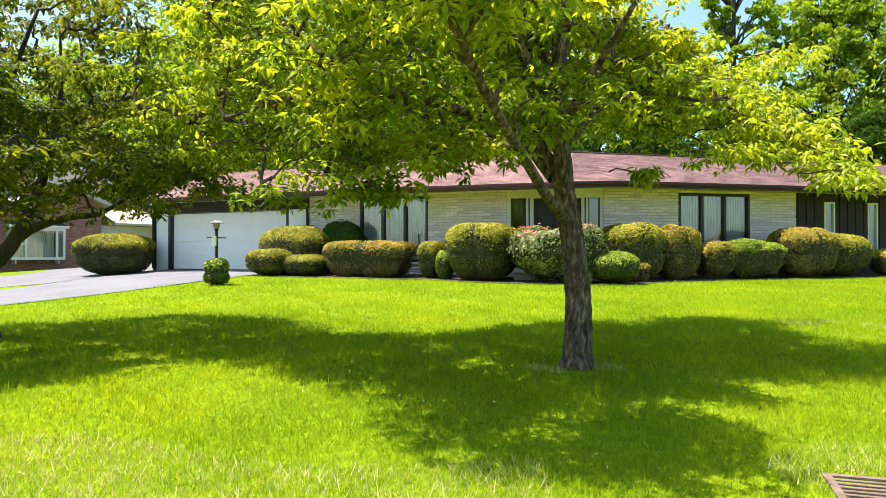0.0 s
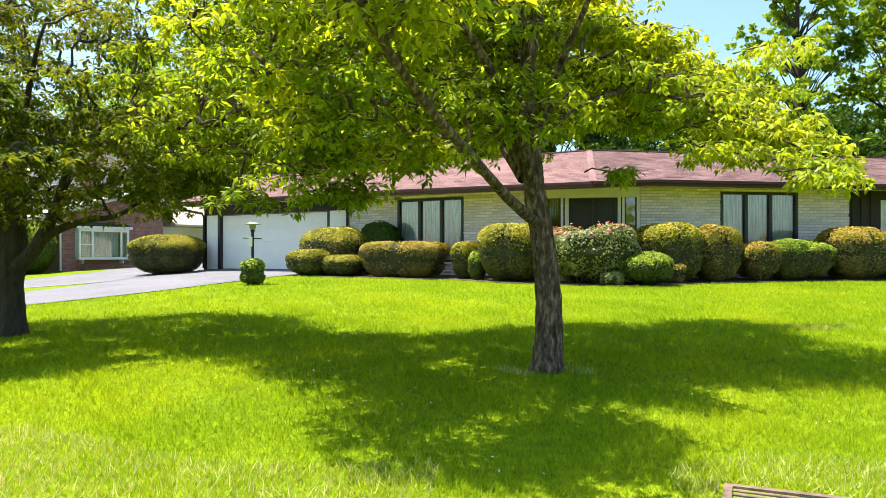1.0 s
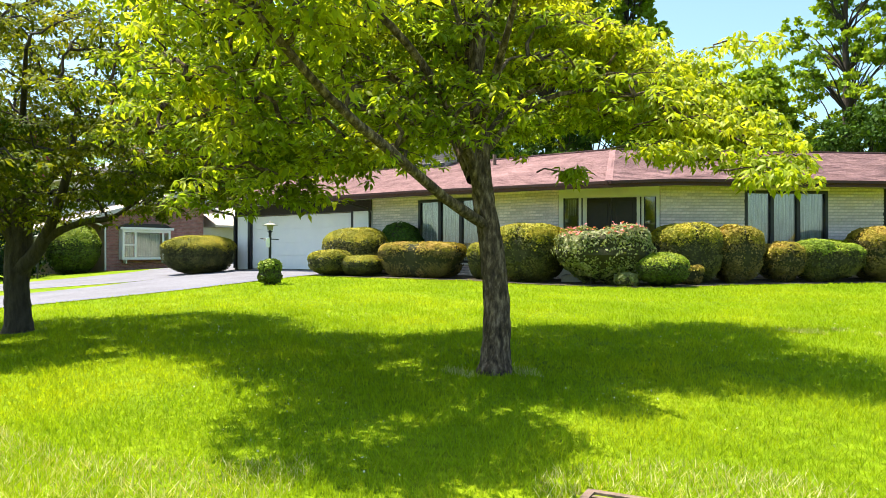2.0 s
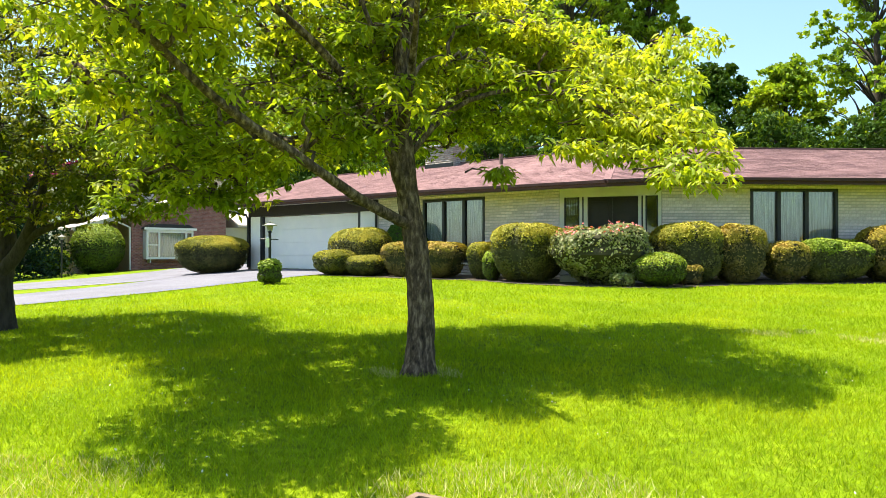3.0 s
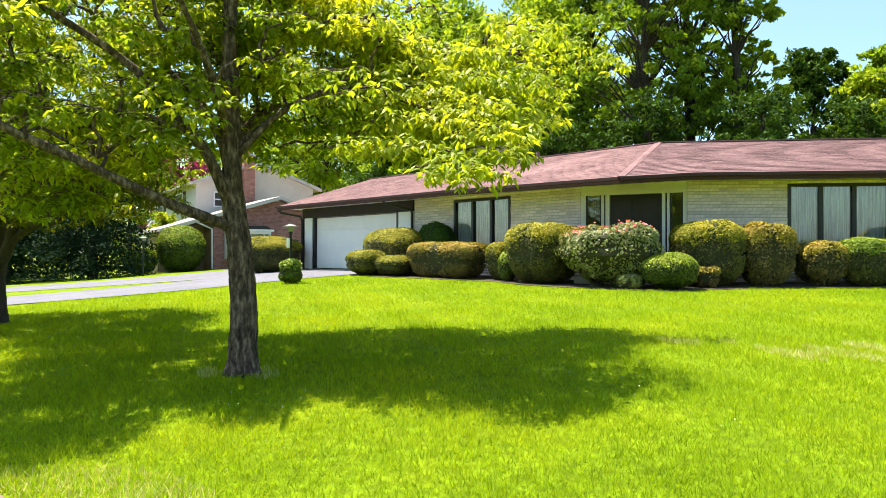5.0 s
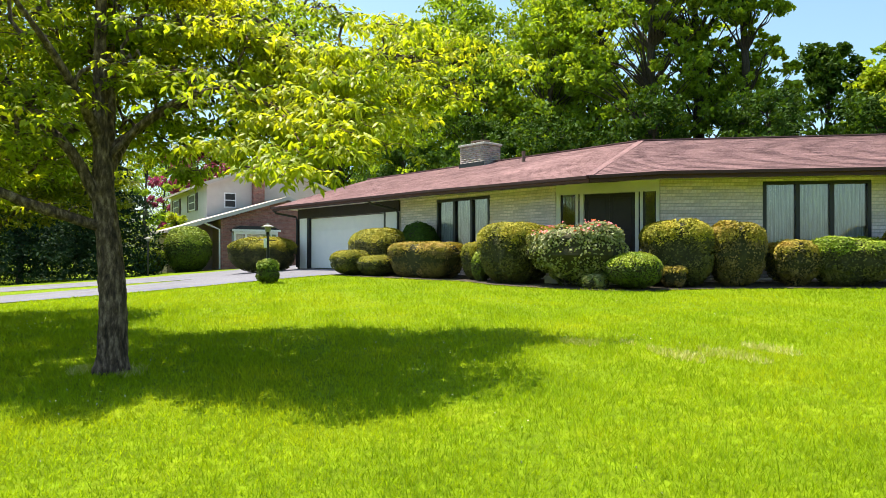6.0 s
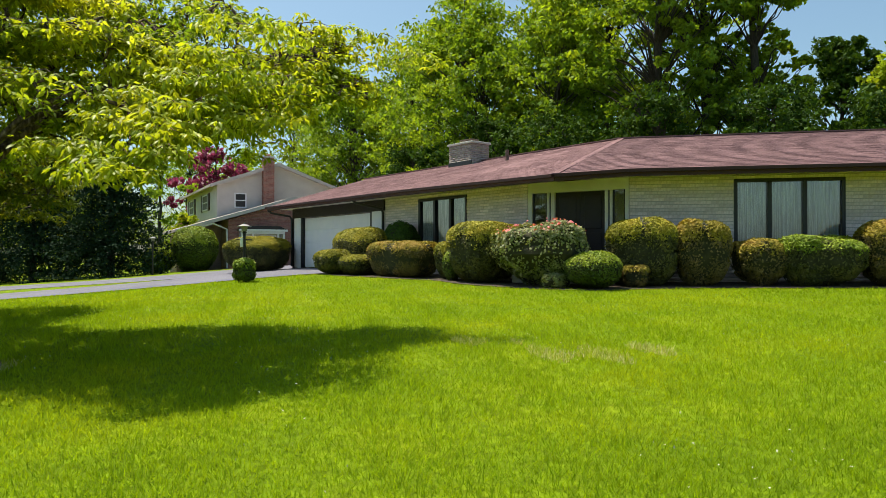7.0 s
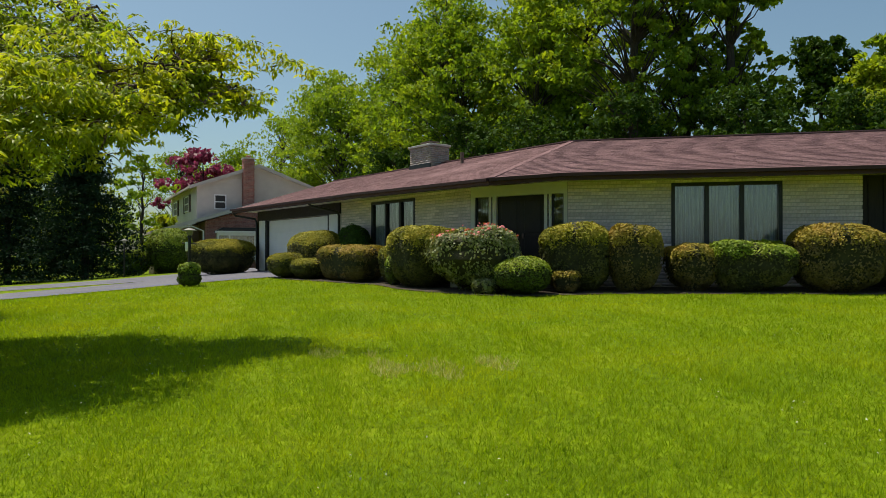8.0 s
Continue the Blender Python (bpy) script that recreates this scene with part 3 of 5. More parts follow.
def curtain(frame_m, a, b, z0, z1, y, parent):
    n = max(8, int((b - a) / 0.012))
    V, F = [], []
    ph = RC.uniform(0, 6)
    for i in range(n + 1):
        u = a + (b - a) * i / n
        wave = 0.04 * math.sin(u * 62 + ph + 1.3 * math.sin(u * 9 + ph)) + 0.012 * math.sin(u * 23)
        V += [(u, y + wave * 0.9, z0), (u, y + wave * 0.7, z1)]
        if i:
            o = 2 * i
            F.append((o - 2, o, o + 1, o - 1))
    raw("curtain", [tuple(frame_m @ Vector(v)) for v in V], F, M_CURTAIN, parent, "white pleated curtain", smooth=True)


window(FL, *W1, (W1[0] + 0.8, W1[0] + 1.56), house)
window(FR, *W2, (W2[0] + 0.76, W2[0] + 1.5), house)
for a, b in ((7.33, 7.72), (8.94, 9.32)):
    win = part("window", boxes((a, b, 0.04, 0.14, 3.03, 3.08), (a, b, 0.04, 0.14, 1.3, 1.35), (a, a + 0.05, 0.04, 0.14, 1.35, 3.03), (b - 0.05, b, 0.04, 0.14, 1.35, 3.03)), M_CREAM, house, "narrow cream-framed window", matrix=FR)
    pane = part("pane", boxes((a + 0.05, b - 0.05, 0.09, 0.096, 1.35, 3.03)), M_GLASS, win, matrix=FR)
    pane.visible_shadow = False
    curtain(FR, a + 0.05, b - 0.05, 1.35, 3.03, 0.17, win)
# dark vertical boards with gaps
for i in range(int((LEN_R2 - LEN_R) / 0.3)):
    x = LEN_R + 0.15 + 0.3 * i
    if not (7.25 < x < 7.8 or 8.85 < x < 9.4):
        part("batten", boxes((x - 0.02, x + 0.02, 0.035, 0.058, 0.75, SOFFIT - 0.01)), M_SIDING, wall_dark, matrix=FR)

# garage front
gd = part("garage_door", boxes((GARAGE[0] + 0.05, GARAGE[1] - 0.05, 0.1, 0.14, FLOOR + 0.03, GARAGE[3] - 0.02)), M_WHITE, house, "white sectional garage door, closed", matrix=FL)
zs = [FLOOR + 0.03 + (GARAGE[3] - FLOOR - 0.05) * k / 4 for k in range(5)]
for k in range(4):
    part("panel", boxes((GARAGE[0] + 0.06, GARAGE[1] - 0.06, 0.085, 0.1, zs[k] + 0.004, zs[k + 1] - 0.004), bevel=0.003), M_WHITE, gd, matrix=FL)
for a, b in ((GARAGE[0] - 0.08, GARAGE[0] + 0.05), (GARAGE[1] - 0.05, GARAGE[1] + 0.06)):
    part("door_jamb", boxes((a, b, -0.03, 0.15, FLOOR, GARAGE[3])), M_BLACK, gd, "black door jamb", matrix=FL)
part("header", boxes((-0.02, 6.72, -0.05, -0.002, GARAGE[3] + 0.002, SOFFIT)), M_SIDING, house, "dark brown header board over the garage door", matrix=FL)
part("pilaster", boxes((0.12, GARAGE[0] - 0.082, -0.04, -0.002, FLOOR, GARAGE[3])), M_WHITE, house, "white painted panel beside the garage door", matrix=FL)
part("corner_board", boxes((-0.03, 0.118, -0.05, -0.002, FLOOR - 0.1, GARAGE[3])), M_BLACK, house, matrix=FL)
part("wall_panel", boxes((GARAGE[1] + 0.062, 6.62, -0.03, -0.002, FLOOR, GARAGE[3])), M_WHITE, house, "white painted panel beside the garage door", matrix=FL)


def pipe(name, pts, r, material, parent, label="", sides=8):
    V, F = tube_arrays(pts, [r] * len(pts), sides)
    return raw(name, V, F, material, parent, label, smooth=True)


pipe("downspout", [FL @ Vector(p) for p in ((6.2, -OVER - 0.03, EAVE - 0.12), (6.25, -OVER + 0.05, EAVE - 0.22), (6.68, -0.12, 3.02), (6.7, -0.08, 2.9), (6.7, -0.08, 1.1))], 0.045, M_BLACK, house, "dark brown downspout")
pipe("downspout", [FL @ Vector(p) for p in ((-0.35, -OVER - 0.03, EAVE - 0.12), (-0.33, -OVER + 0.06, EAVE - 0.25), (-0.02, -0.14, 3.05), (0.02, -0.1, 2.9), (0.02, -0.1, 1.05))], 0.045, M_BLACK, house, "dark brown downspout")

# entry: cream surround, two sidelights and a dark double door
entry = part("entry", boxes((0.0, LEN_E, 0.0, 0.12, 3.07, SOFFIT), (0.0, 0.12, -0.02, 0.12, 1.15, 3.07), (LEN_E - 0.08, LEN_E, -0.02, 0.12, 1.15, 3.07), (0.0, LEN_E, 0.0, 0.2, 0.7, 1.15)), M_CREAM, house, "cream painted entry surround", matrix=FE)
for a, b in ((0.53, 0.6), (0.64, 0.74), (2.04, 2.12), (2.16, 2.22)):
    part("entry_post", boxes((a, b, -0.03, 0.12, 1.15, 3.07)), M_CREAM, entry, matrix=FE)
for a, b in ((0.602, 0.638), (2.122, 2.158)):
    part("dark_strip", boxes((a, b, -0.01, 0.1, 1.15, 3.07)), M_BLACK, entry, matrix=FE)
for a, b in ((0.12, 0.53), (2.22, LEN_E - 0.08)):
    sl = part("sidelight", boxes((a, a + 0.035, 0.02, 0.1, 1.15, 3.07), (b - 0.035, b, 0.02, 0.1, 1.15, 3.07), (a + 0.035, b - 0.035, 0.02, 0.1, 1.15, 1.45)), M_BLACK, entry, "dark narrow sidelight", matrix=FE)
    pane = part("pane", boxes((a + 0.035, b - 0.035, 0.05, 0.056, 1.45, 3.07)), M_GLASS, sl, matrix=FE)
    pane.visible_shadow = False
for k in range(5):
    x = 0.24 + 0.045 * k
    part("blind_slat", boxes((x, x + 0.02, 0.12, 0.125, 2.6, 3.02)), M_CURTAIN, entry, matrix=FE)
for a, b in ((0.745, 1.388), (1.392, 2.035)):
    dr = part("front_door", boxes((a, b, 0.05, 0.1, 1.15, 3.06)), M_DOOR, entry, "dark brown front door, closed", matrix=FE)
    for z0, z1 in ((1.3, 2.05), (2.15, 2.95)):
        part("panel", boxes((a + 0.1, b - 0.1, 0.03, 0.05, z0, z1), bevel=0.01), M_DOOR, dr, matrix=FE)
    kx = b - 0.06 if a < 1 else a + 0.06
    part("door_handle", boxes((kx - 0.02, kx + 0.02, 0.0, 0.05, 2.02, 2.14), bevel=0.008), M_IRON, dr, matrix=FE)
part("entry_back", boxes((0.0, LEN_E, 1.2, 1.3, 0.7, SOFFIT)), M_ROOM, house, matrix=FE)
step = part("doorstep", boxes((0.2, 2.4, -1.3, -0.002, 0.7, 1.02), bevel=0.012), M_CONCRETE, house, "grey concrete entry step", matrix=FE)
# rooms behind the curtains
part("room", boxes((BRICK_L0, LEN_L - 0.3, 1.4, 1.5, 0.9, SOFFIT)), M_ROOM, house, matrix=FL)
part("room", boxes((0.2, LEN_R2 - 0.3, 1.4, 1.5, 0.9, SOFFIT)), M_ROOM, house, matrix=FR)

# chimney
chim = part("chimney", boxes((6.15, 7.4, 3.15, 3.95, 4.3, 5.42)), M_MORTAR, house, "buff brick chimney with a concrete cap", matrix=FL)


def brick_box(frame_m, x0, x1, y0, y1, z0, z1, parent, rng, material, course=0.08, length=0.4):
    """Bricks on the front and both ends of a block, joined."""
    V, F = [], []

    def put(a, b, c, d, e, f):
        o = len(V)
        V.extend([(x, y, zz) for x in (a, b) for y in (c, d) for zz in (e, f)])
        F.extend([(o, o + 4, o + 5, o + 1), (o, o + 1, o + 3, o + 2), (o + 4, o + 6, o + 7, o + 5), (o + 1, o + 5, o + 7, o + 3), (o, o + 2, o + 6, o + 4), (o + 2, o + 3, o + 7, o + 6)])
    z, k = z0 + course / 2, 0
    h = course * 0.37
    while z < z1:
        for side in (0, 1, 2):
            a, b = (x0, x1) if side == 0 else (y0, y1)
            p = a - (length / 2 if k % 2 else 0)
            while p < b:
                u, v = max(p, a), min(p + length - 0.012, b)
                p += length
                if v - u > 0.03:
                    j = rng.uniform(0.008, 0.016)
                    if side == 0:
                        put(u, v, y0 - j, y0 - 0.001, z - h, z + h)
                    elif side == 1:
                        put(x0 - j, x0 - 0.001, u, v, z - h, z + h)
                    else:
                        put(x1 + 0.001, x1 + j, u, v, z - h, z + h)
        z += course
        k += 1
    ob = raw("bricks", [tuple(frame_m @ Vector(v)) for v in V], F, material, parent)
    tagged(ob, kind="stuff")
    return ob


brick_box(FL, 6.15, 7.4, 3.15, 3.95, 4.3, 5.42, chim, RS, M_CHIMNEY, 0.07, 0.3)
part("chimney_cap", boxes((6.09, 7.46, 3.09, 4.01, 5.425, 5.5), bevel=0.01), M_CONCRETE, chim, matrix=FL)
part("flue_hood", boxes((6.5, 7.1, 3.35, 3.75, 5.6, 5.64), (6.6, 7.0, 3.42, 3.68, 5.502, 5.6)), M_IRON, chim, matrix=FL)
part("flashing", boxes((6.13, 7.42, 3.115, 3.13, 4.55, 4.82)), M_BLACK, chim, matrix=FL)
pipe("vent_pipe", [FL @ Vector((9.8, 2.6, 4.4)), FL @ Vector((9.8, 2.6, 4.85))], 0.06, M_IRON, house)


# ---- clipped shrubs ----
def spots(n, rng):
    z = rng.uniform(-1, 1, n)
    a = rng.uniform(0, 2 * np.pi, n)
    r = np.sqrt(1 - z * z)
    return np.stack([r * np.cos(a), r * np.sin(a), z], 1)


def lump(p, seed, amp):
    """Smooth unevenness of a clipped crown."""
    s = np.zeros(len(p))
    for k, f in enumerate((2.1, 3.7, 6.3, 11.0)):
        ph = np.random.default_rng(seed * 7 + k).uniform(0, 6, 3)
        s += (np.sin(p[:, 0] * f + ph[0]) * np.sin(p[:, 1] * f + ph[1]) + np.sin(p[:, 2] * f + ph[2]) * 0.6) / (1 + 0.8 * k)
    return 1 + amp * s


def shrub(name, label, x, y, rx, ry, top, material, seed, power=2.6, leaf=0.052, density=4700, group="", turn=0.0, amp=0.045, bottom=0.02, flowers=None, category="shrub", core=M_CORE, lit_top=None, taper=0.17):
    """A clipped shrub: a twiggy core, dark with inner shade, under a skin of small leaves."""
    rng = np.random.default_rng(seed)
    g = gz(x, y)
    rz = (top - g - bottom) / 2
    cz = g + bottom + rz
    ob = thing(name, label, category, (x, y, g), group)
    ct, st = math.cos(turn), math.sin(turn)

    def shape(d, k=1.0):
        q = np.abs(d) ** (2 / power) * np.sign(d)
        q = q / (np.sum(np.abs(q) ** power, axis=1) ** (1 / power))[:, None]
        f = lump(q, seed, amp)[:, None] * k
        q = q * f * np.array([rx, ry, rz])
        q[:, :2] *= (1 - taper * np.clip(-q[:, 2:] / rz + 0.1, 0, 1))
        return np.stack([x + q[:, 0] * ct - q[:, 1] * st, y + q[:, 0] * st + q[:, 1] * ct, np.maximum(cz + q[:, 2], g + 0.015)], 1)
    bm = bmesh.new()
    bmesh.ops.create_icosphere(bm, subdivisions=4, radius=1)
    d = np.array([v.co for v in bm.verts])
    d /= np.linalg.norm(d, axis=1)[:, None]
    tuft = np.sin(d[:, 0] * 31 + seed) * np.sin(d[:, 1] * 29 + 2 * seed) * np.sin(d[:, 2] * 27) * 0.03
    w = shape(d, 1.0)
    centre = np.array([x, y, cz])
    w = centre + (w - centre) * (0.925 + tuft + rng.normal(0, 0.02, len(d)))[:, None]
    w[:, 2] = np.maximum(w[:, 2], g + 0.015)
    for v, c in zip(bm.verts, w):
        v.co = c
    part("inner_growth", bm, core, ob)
    area = 4 * math.pi * ((rx * ry) ** 1.6 / 3 + (rx * rz) ** 1.6 / 3 + (ry * rz) ** 1.6 / 3) ** (1 / 1.6)
    n = int(area * density)
    d = spots(n, rng)
    d = d[rng.uniform(0, 1, n) < np.clip(0.55 + 1.4 * (d[:, 2] - 0.1), 0.5, 1.0)]
    n = len(d)
    c = shape(d, 1.0)
    depth = (1.02 - rng.uniform(0, 1, n) ** 1.5 * (0.09 + 0.06 * (d[:, 2] < 0.2)))[:, None]
    mid = np.array([x, y, cz])
    c = mid + (c - mid) * depth
    nor = d / np.array([rx, ry, rz])
    nor /= np.linalg.norm(nor, axis=1)[:, None]
    if lit_top:
        # light put into colour: pale leaves on the sunny top, dark on shaded sides
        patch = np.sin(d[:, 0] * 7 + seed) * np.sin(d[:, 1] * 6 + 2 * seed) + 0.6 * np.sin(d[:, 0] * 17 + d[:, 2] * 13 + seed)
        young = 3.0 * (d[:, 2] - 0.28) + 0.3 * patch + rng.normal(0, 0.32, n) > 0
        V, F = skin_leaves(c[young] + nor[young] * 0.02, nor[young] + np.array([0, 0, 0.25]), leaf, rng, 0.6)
        raw("new_growth", V, F, lit_top, ob, "pale leaves on the crown, sunlight in their colour")
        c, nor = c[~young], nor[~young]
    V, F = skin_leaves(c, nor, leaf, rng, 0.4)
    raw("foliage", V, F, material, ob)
    tr = Tubes()
    for k in range(5):
        a = rng.uniform(0, 6.28)
        tr.add(curve_points((x + 0.15 * math.cos(a), y + 0.15 * math.sin(a), g - 0.05), (x + 0.5 * rx * math.cos(a), y + 0.5 * ry * math.sin(a), cz), 0.05), [0.025, 0.022, 0.02, 0.018, 0.015, 0.012, 0.01], 6)
    tagged(raw("stem_work", tr.v, tr.f, M_BARKDARK, ob, smooth=True), kind="stuff")
    if flowers:
        k, fm, fs = flowers
        up = d[:, 2] > 0.45
        cc = c[up][:k]
        V, F = leaf_cloud(cc + np.array([0, 0, 0.04]), None, fs, fs * 0.8, rng, droop=-0.6)
        raw("blossom", V, F, fm, ob)
    return ob


TL, TR = -0.446, 0.26
SH = "clipped shrubs along the house front"
shrub("shrub", "low rounded clipped yew beside the driveway", -5.05, 20.85, 0.72, 0.6, 1.66, M_YEWSHADE, 1, power=3.0, group=SH, turn=TL, lit_top=M_YEW)
shrub("shrub", "broad rounded clipped yew by the garage", -4.45, 21.45, 1.1, 0.7, 2.36, M_YEWSHADE, 2, power=3.0, group=SH, turn=TL, lit_top=M_YEW)
shrub("shrub", "small low clipped yew by the garage", -3.95, 20.45, 0.62, 0.5, 1.5, M_YEWSHADE, 3, power=3.0, group=SH, turn=TL, lit_top=M_YEW)
# deep leaf colour carries the shade by the wall
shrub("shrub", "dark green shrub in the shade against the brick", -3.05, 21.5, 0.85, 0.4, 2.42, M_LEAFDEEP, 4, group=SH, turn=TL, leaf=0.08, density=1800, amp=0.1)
shrub("hedge", "square clipped hedge with browned sides under the window", -2.1, 19.95, 1.32, 0.5, 1.86, M_BROWNSHADE, 5, power=4.5, group=SH, turn=TL, amp=0.03, category="hedge", lit_top=M_YEWGOLD)
shrub("shrub", "narrow clipped yew next to the square hedge", -0.3, 19.3, 0.33, 0.38, 1.85, M_YEWSHADE, 6, power=3.2, group=SH, turn=TL, lit_top=M_YEW)
shrub("shrub", "small yellow-green clipped bush", 0.05, 18.75, 0.22, 0.22, 1.6, M_BOXSHADE, 7, group=SH, turn=TL, lit_top=M_BOX)
shrub("shrub", "large domed clipped yew beside the entry", 1.05, 18.5, 0.92, 0.75, 2.27, M_YEWSHADE, 8, power=3.4, group=SH, turn=TL, lit_top=M_YEW)
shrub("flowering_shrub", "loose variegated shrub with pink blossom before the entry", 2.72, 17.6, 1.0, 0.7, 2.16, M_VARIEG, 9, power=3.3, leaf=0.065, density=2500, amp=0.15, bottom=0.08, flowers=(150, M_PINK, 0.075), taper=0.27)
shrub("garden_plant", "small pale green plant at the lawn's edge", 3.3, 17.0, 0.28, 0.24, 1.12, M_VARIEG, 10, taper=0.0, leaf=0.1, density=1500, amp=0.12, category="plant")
shrub("shrub", "round clipped box ball at the lawn's edge", 4.12, 17.1, 0.57, 0.55, 1.58, M_BOXSHADE, 11, power=2.2, leaf=0.045, density=4200, group=SH, lit_top=M_BOX, taper=0.08)
shrub("shrub", "large domed clipped yew beside the entry", 4.85, 18.35, 0.8, 0.7, 2.26, M_YEWSHADE, 12, power=3.4, group=SH, turn=TR, lit_top=M_YEW)
shrub("shrub", "small square golden shrub at the lawn's edge", 4.86, 17.7, 0.26, 0.24, 1.28, M_BROWNSHADE, 13, power=4, group=SH, lit_top=M_YEWGOLD)
shrub("shrub", "tall square-topped clipped shrub with pinkish new growth", 6.08, 18.6, 0.57, 0.55, 2.2, M_BROWNSHADE, 14, power=3.6, group=SH, turn=TR, lit_top=M_YEWGOLD)
shrub("shrub", "golden clipped shrub under the window", 7.2, 18.95, 0.5, 0.5, 1.82, M_BROWNSHADE, 15, power=3.2, group=SH, turn=TR, amp=0.09, lit_top=M_YEWGOLD)
shrub("shrub", "bright green clipped yew under the window", 8.35, 19.15, 0.85, 0.55, 1.88, M_YEWSHADE, 16, power=3.4, group=SH, turn=TR, amp=0.12, lit_top=M_BOX)
shrub("shrub", "large golden clipped shrub past the window", 9.9, 19.5, 0.85, 0.65, 2.2, M_BROWNSHADE, 17, power=3.4, group=SH, turn=TR, lit_top=M_YEWGOLD)
shrub("shrub", "wide dark clipped shrub before the dark siding", 11.2, 20.0, 0.8, 0.6, 2.05, M_YEWSHADE, 18, power=2.8, group=SH, turn=TR, lit_top=M_YEW)
shrub("shrub", "low clipped shrub before the dark siding", 12.9, 20.3, 0.6, 0.5, 1.65, M_YEWSHADE, 19, power=3, group=SH, turn=TR, lit_top=M_YEW)
shrub("shrub", "big smooth ball-shaped clipped yew between the driveways", -11.25, 24.3, 1.22, 1.05, 2.2, M_YEWSHADE, 20, power=2.9, lit_top=M_YEW)
shrub("shrub", "tall rounded bright green shrub at the neighbour's corner", -20.95, 30.5, 1.2, 1.15, 2.95, M_BOXSHADE, 21, power=2.3, leaf=0.09, density=1400, lit_top=M_BOX)
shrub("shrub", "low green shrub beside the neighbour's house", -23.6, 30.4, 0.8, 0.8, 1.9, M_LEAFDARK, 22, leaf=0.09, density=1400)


# ---- trees ----
SHIFT = np.array([TO_SUN.x, TO_SUN.y]) / TO_SUN.z


def inside(p, poly):
    r = np.zeros(len(p), dtype=bool)
    n = len(poly)
    for i in range(n):
        (x0, y0), (x1, y1) = poly[i], poly[(i + 1) % n]
        hit = ((y0 > p[:, 1]) != (y1 > p[:, 1])) & (p[:, 0] < (x1 - x0) * (p[:, 1] - y0) / (y1 - y0 + 1e-9) + x0)
        r ^= hit
    return r


def pad_leaves(pads, rad, tips, length, width, rng, flat=0.05, droop=0.55, whorl=6):
    """Flat sprays: each has twig tips, and each tip a whorl of drooping leaves."""
    m = len(pads) * tips
    which = np.repeat(np.arange(len(pads)), tips)
    a, r = rng.uniform(0, 2 * np.pi, m), np.sqrt(rng.uniform(0, 1, m))
    R = rad[which]
    tip = pads[which] + np.stack([np.cos(a) * r * R, np.sin(a) * r * R, rng.normal(0, flat, m) - 0.2 * r * r * R], 1)
    w = np.repeat(np.arange(m), whorl)
    n = len(w)
    az = np.tile(np.arange(whorl) * 2 * np.pi / whorl, m) + a[w] + rng.normal(0, 0.35, n)
    out = np.stack([np.cos(az), np.sin(az), np.full(n, -droop) + rng.normal(0, 0.3, n)], 1)
    centers = tip[w] + out * 0.02 + rng.normal(0, 0.012, (n, 3))
    return leaf_cloud(centers, out * 1.6, length, width, rng, droop=droop * 0.5)


def bole(trunk, radii, bark, parent, seed):
    """A trunk with furrowed bark: broken vertical ridges, a flared foot and knots."""
    rng = np.random.default_rng(seed)
    P, Rr = spline(trunk, 90), np.interp(np.linspace(0, len(radii) - 1, 91), np.arange(len(radii)), radii)
    sides = 56
    th = np.linspace(0, 2 * np.pi, sides, endpoint=False)
    ph = rng.uniform(0, 6, 6)
    V = []
    for i, (p, r) in enumerate(zip(P, Rr)):
        z = p[2]
        ridge = np.abs(np.sin(th * 6.5 + 1.6 * np.sin(z * 3 + ph[0]) + 0.8 * np.sin(z * 11 + ph[1]))) ** 0.6 + 0.5 * np.abs(np.sin(th * 11 + 2.2 * np.sin(z * 7 + ph[2]) + ph[3]))
        brk = 0.5 + 0.5 * np.sin(z * 26 + 3 * np.sin(th * 3 + ph[4]) + ph[5])
        rr = r * (0.9 + 0.1 * ridge * (0.65 + 0.35 * brk)) + rng.normal(0, 0.0025, sides)
        foot = np.exp(-max(0, i - 2) / 5.0)
        rr = rr * (1 + 0.22 * foot * np.maximum(0, np.sin(th * 5 + ph[2])))
        V.append(np.stack([p[0] + rr * np.cos(th), p[1] + rr * np.sin(th), np.full(sides, z)], 1))
    V = np.concatenate(V)
    ii = np.arange(91 * sides).reshape(91, sides)
    jj = np.roll(ii, -1, axis=1)
    F = np.stack([ii[:-1], jj[:-1], jj[1:], ii[1:]], -1).reshape(-1, 4)
    return raw("trunk", V, F, bark, parent, smooth=True)


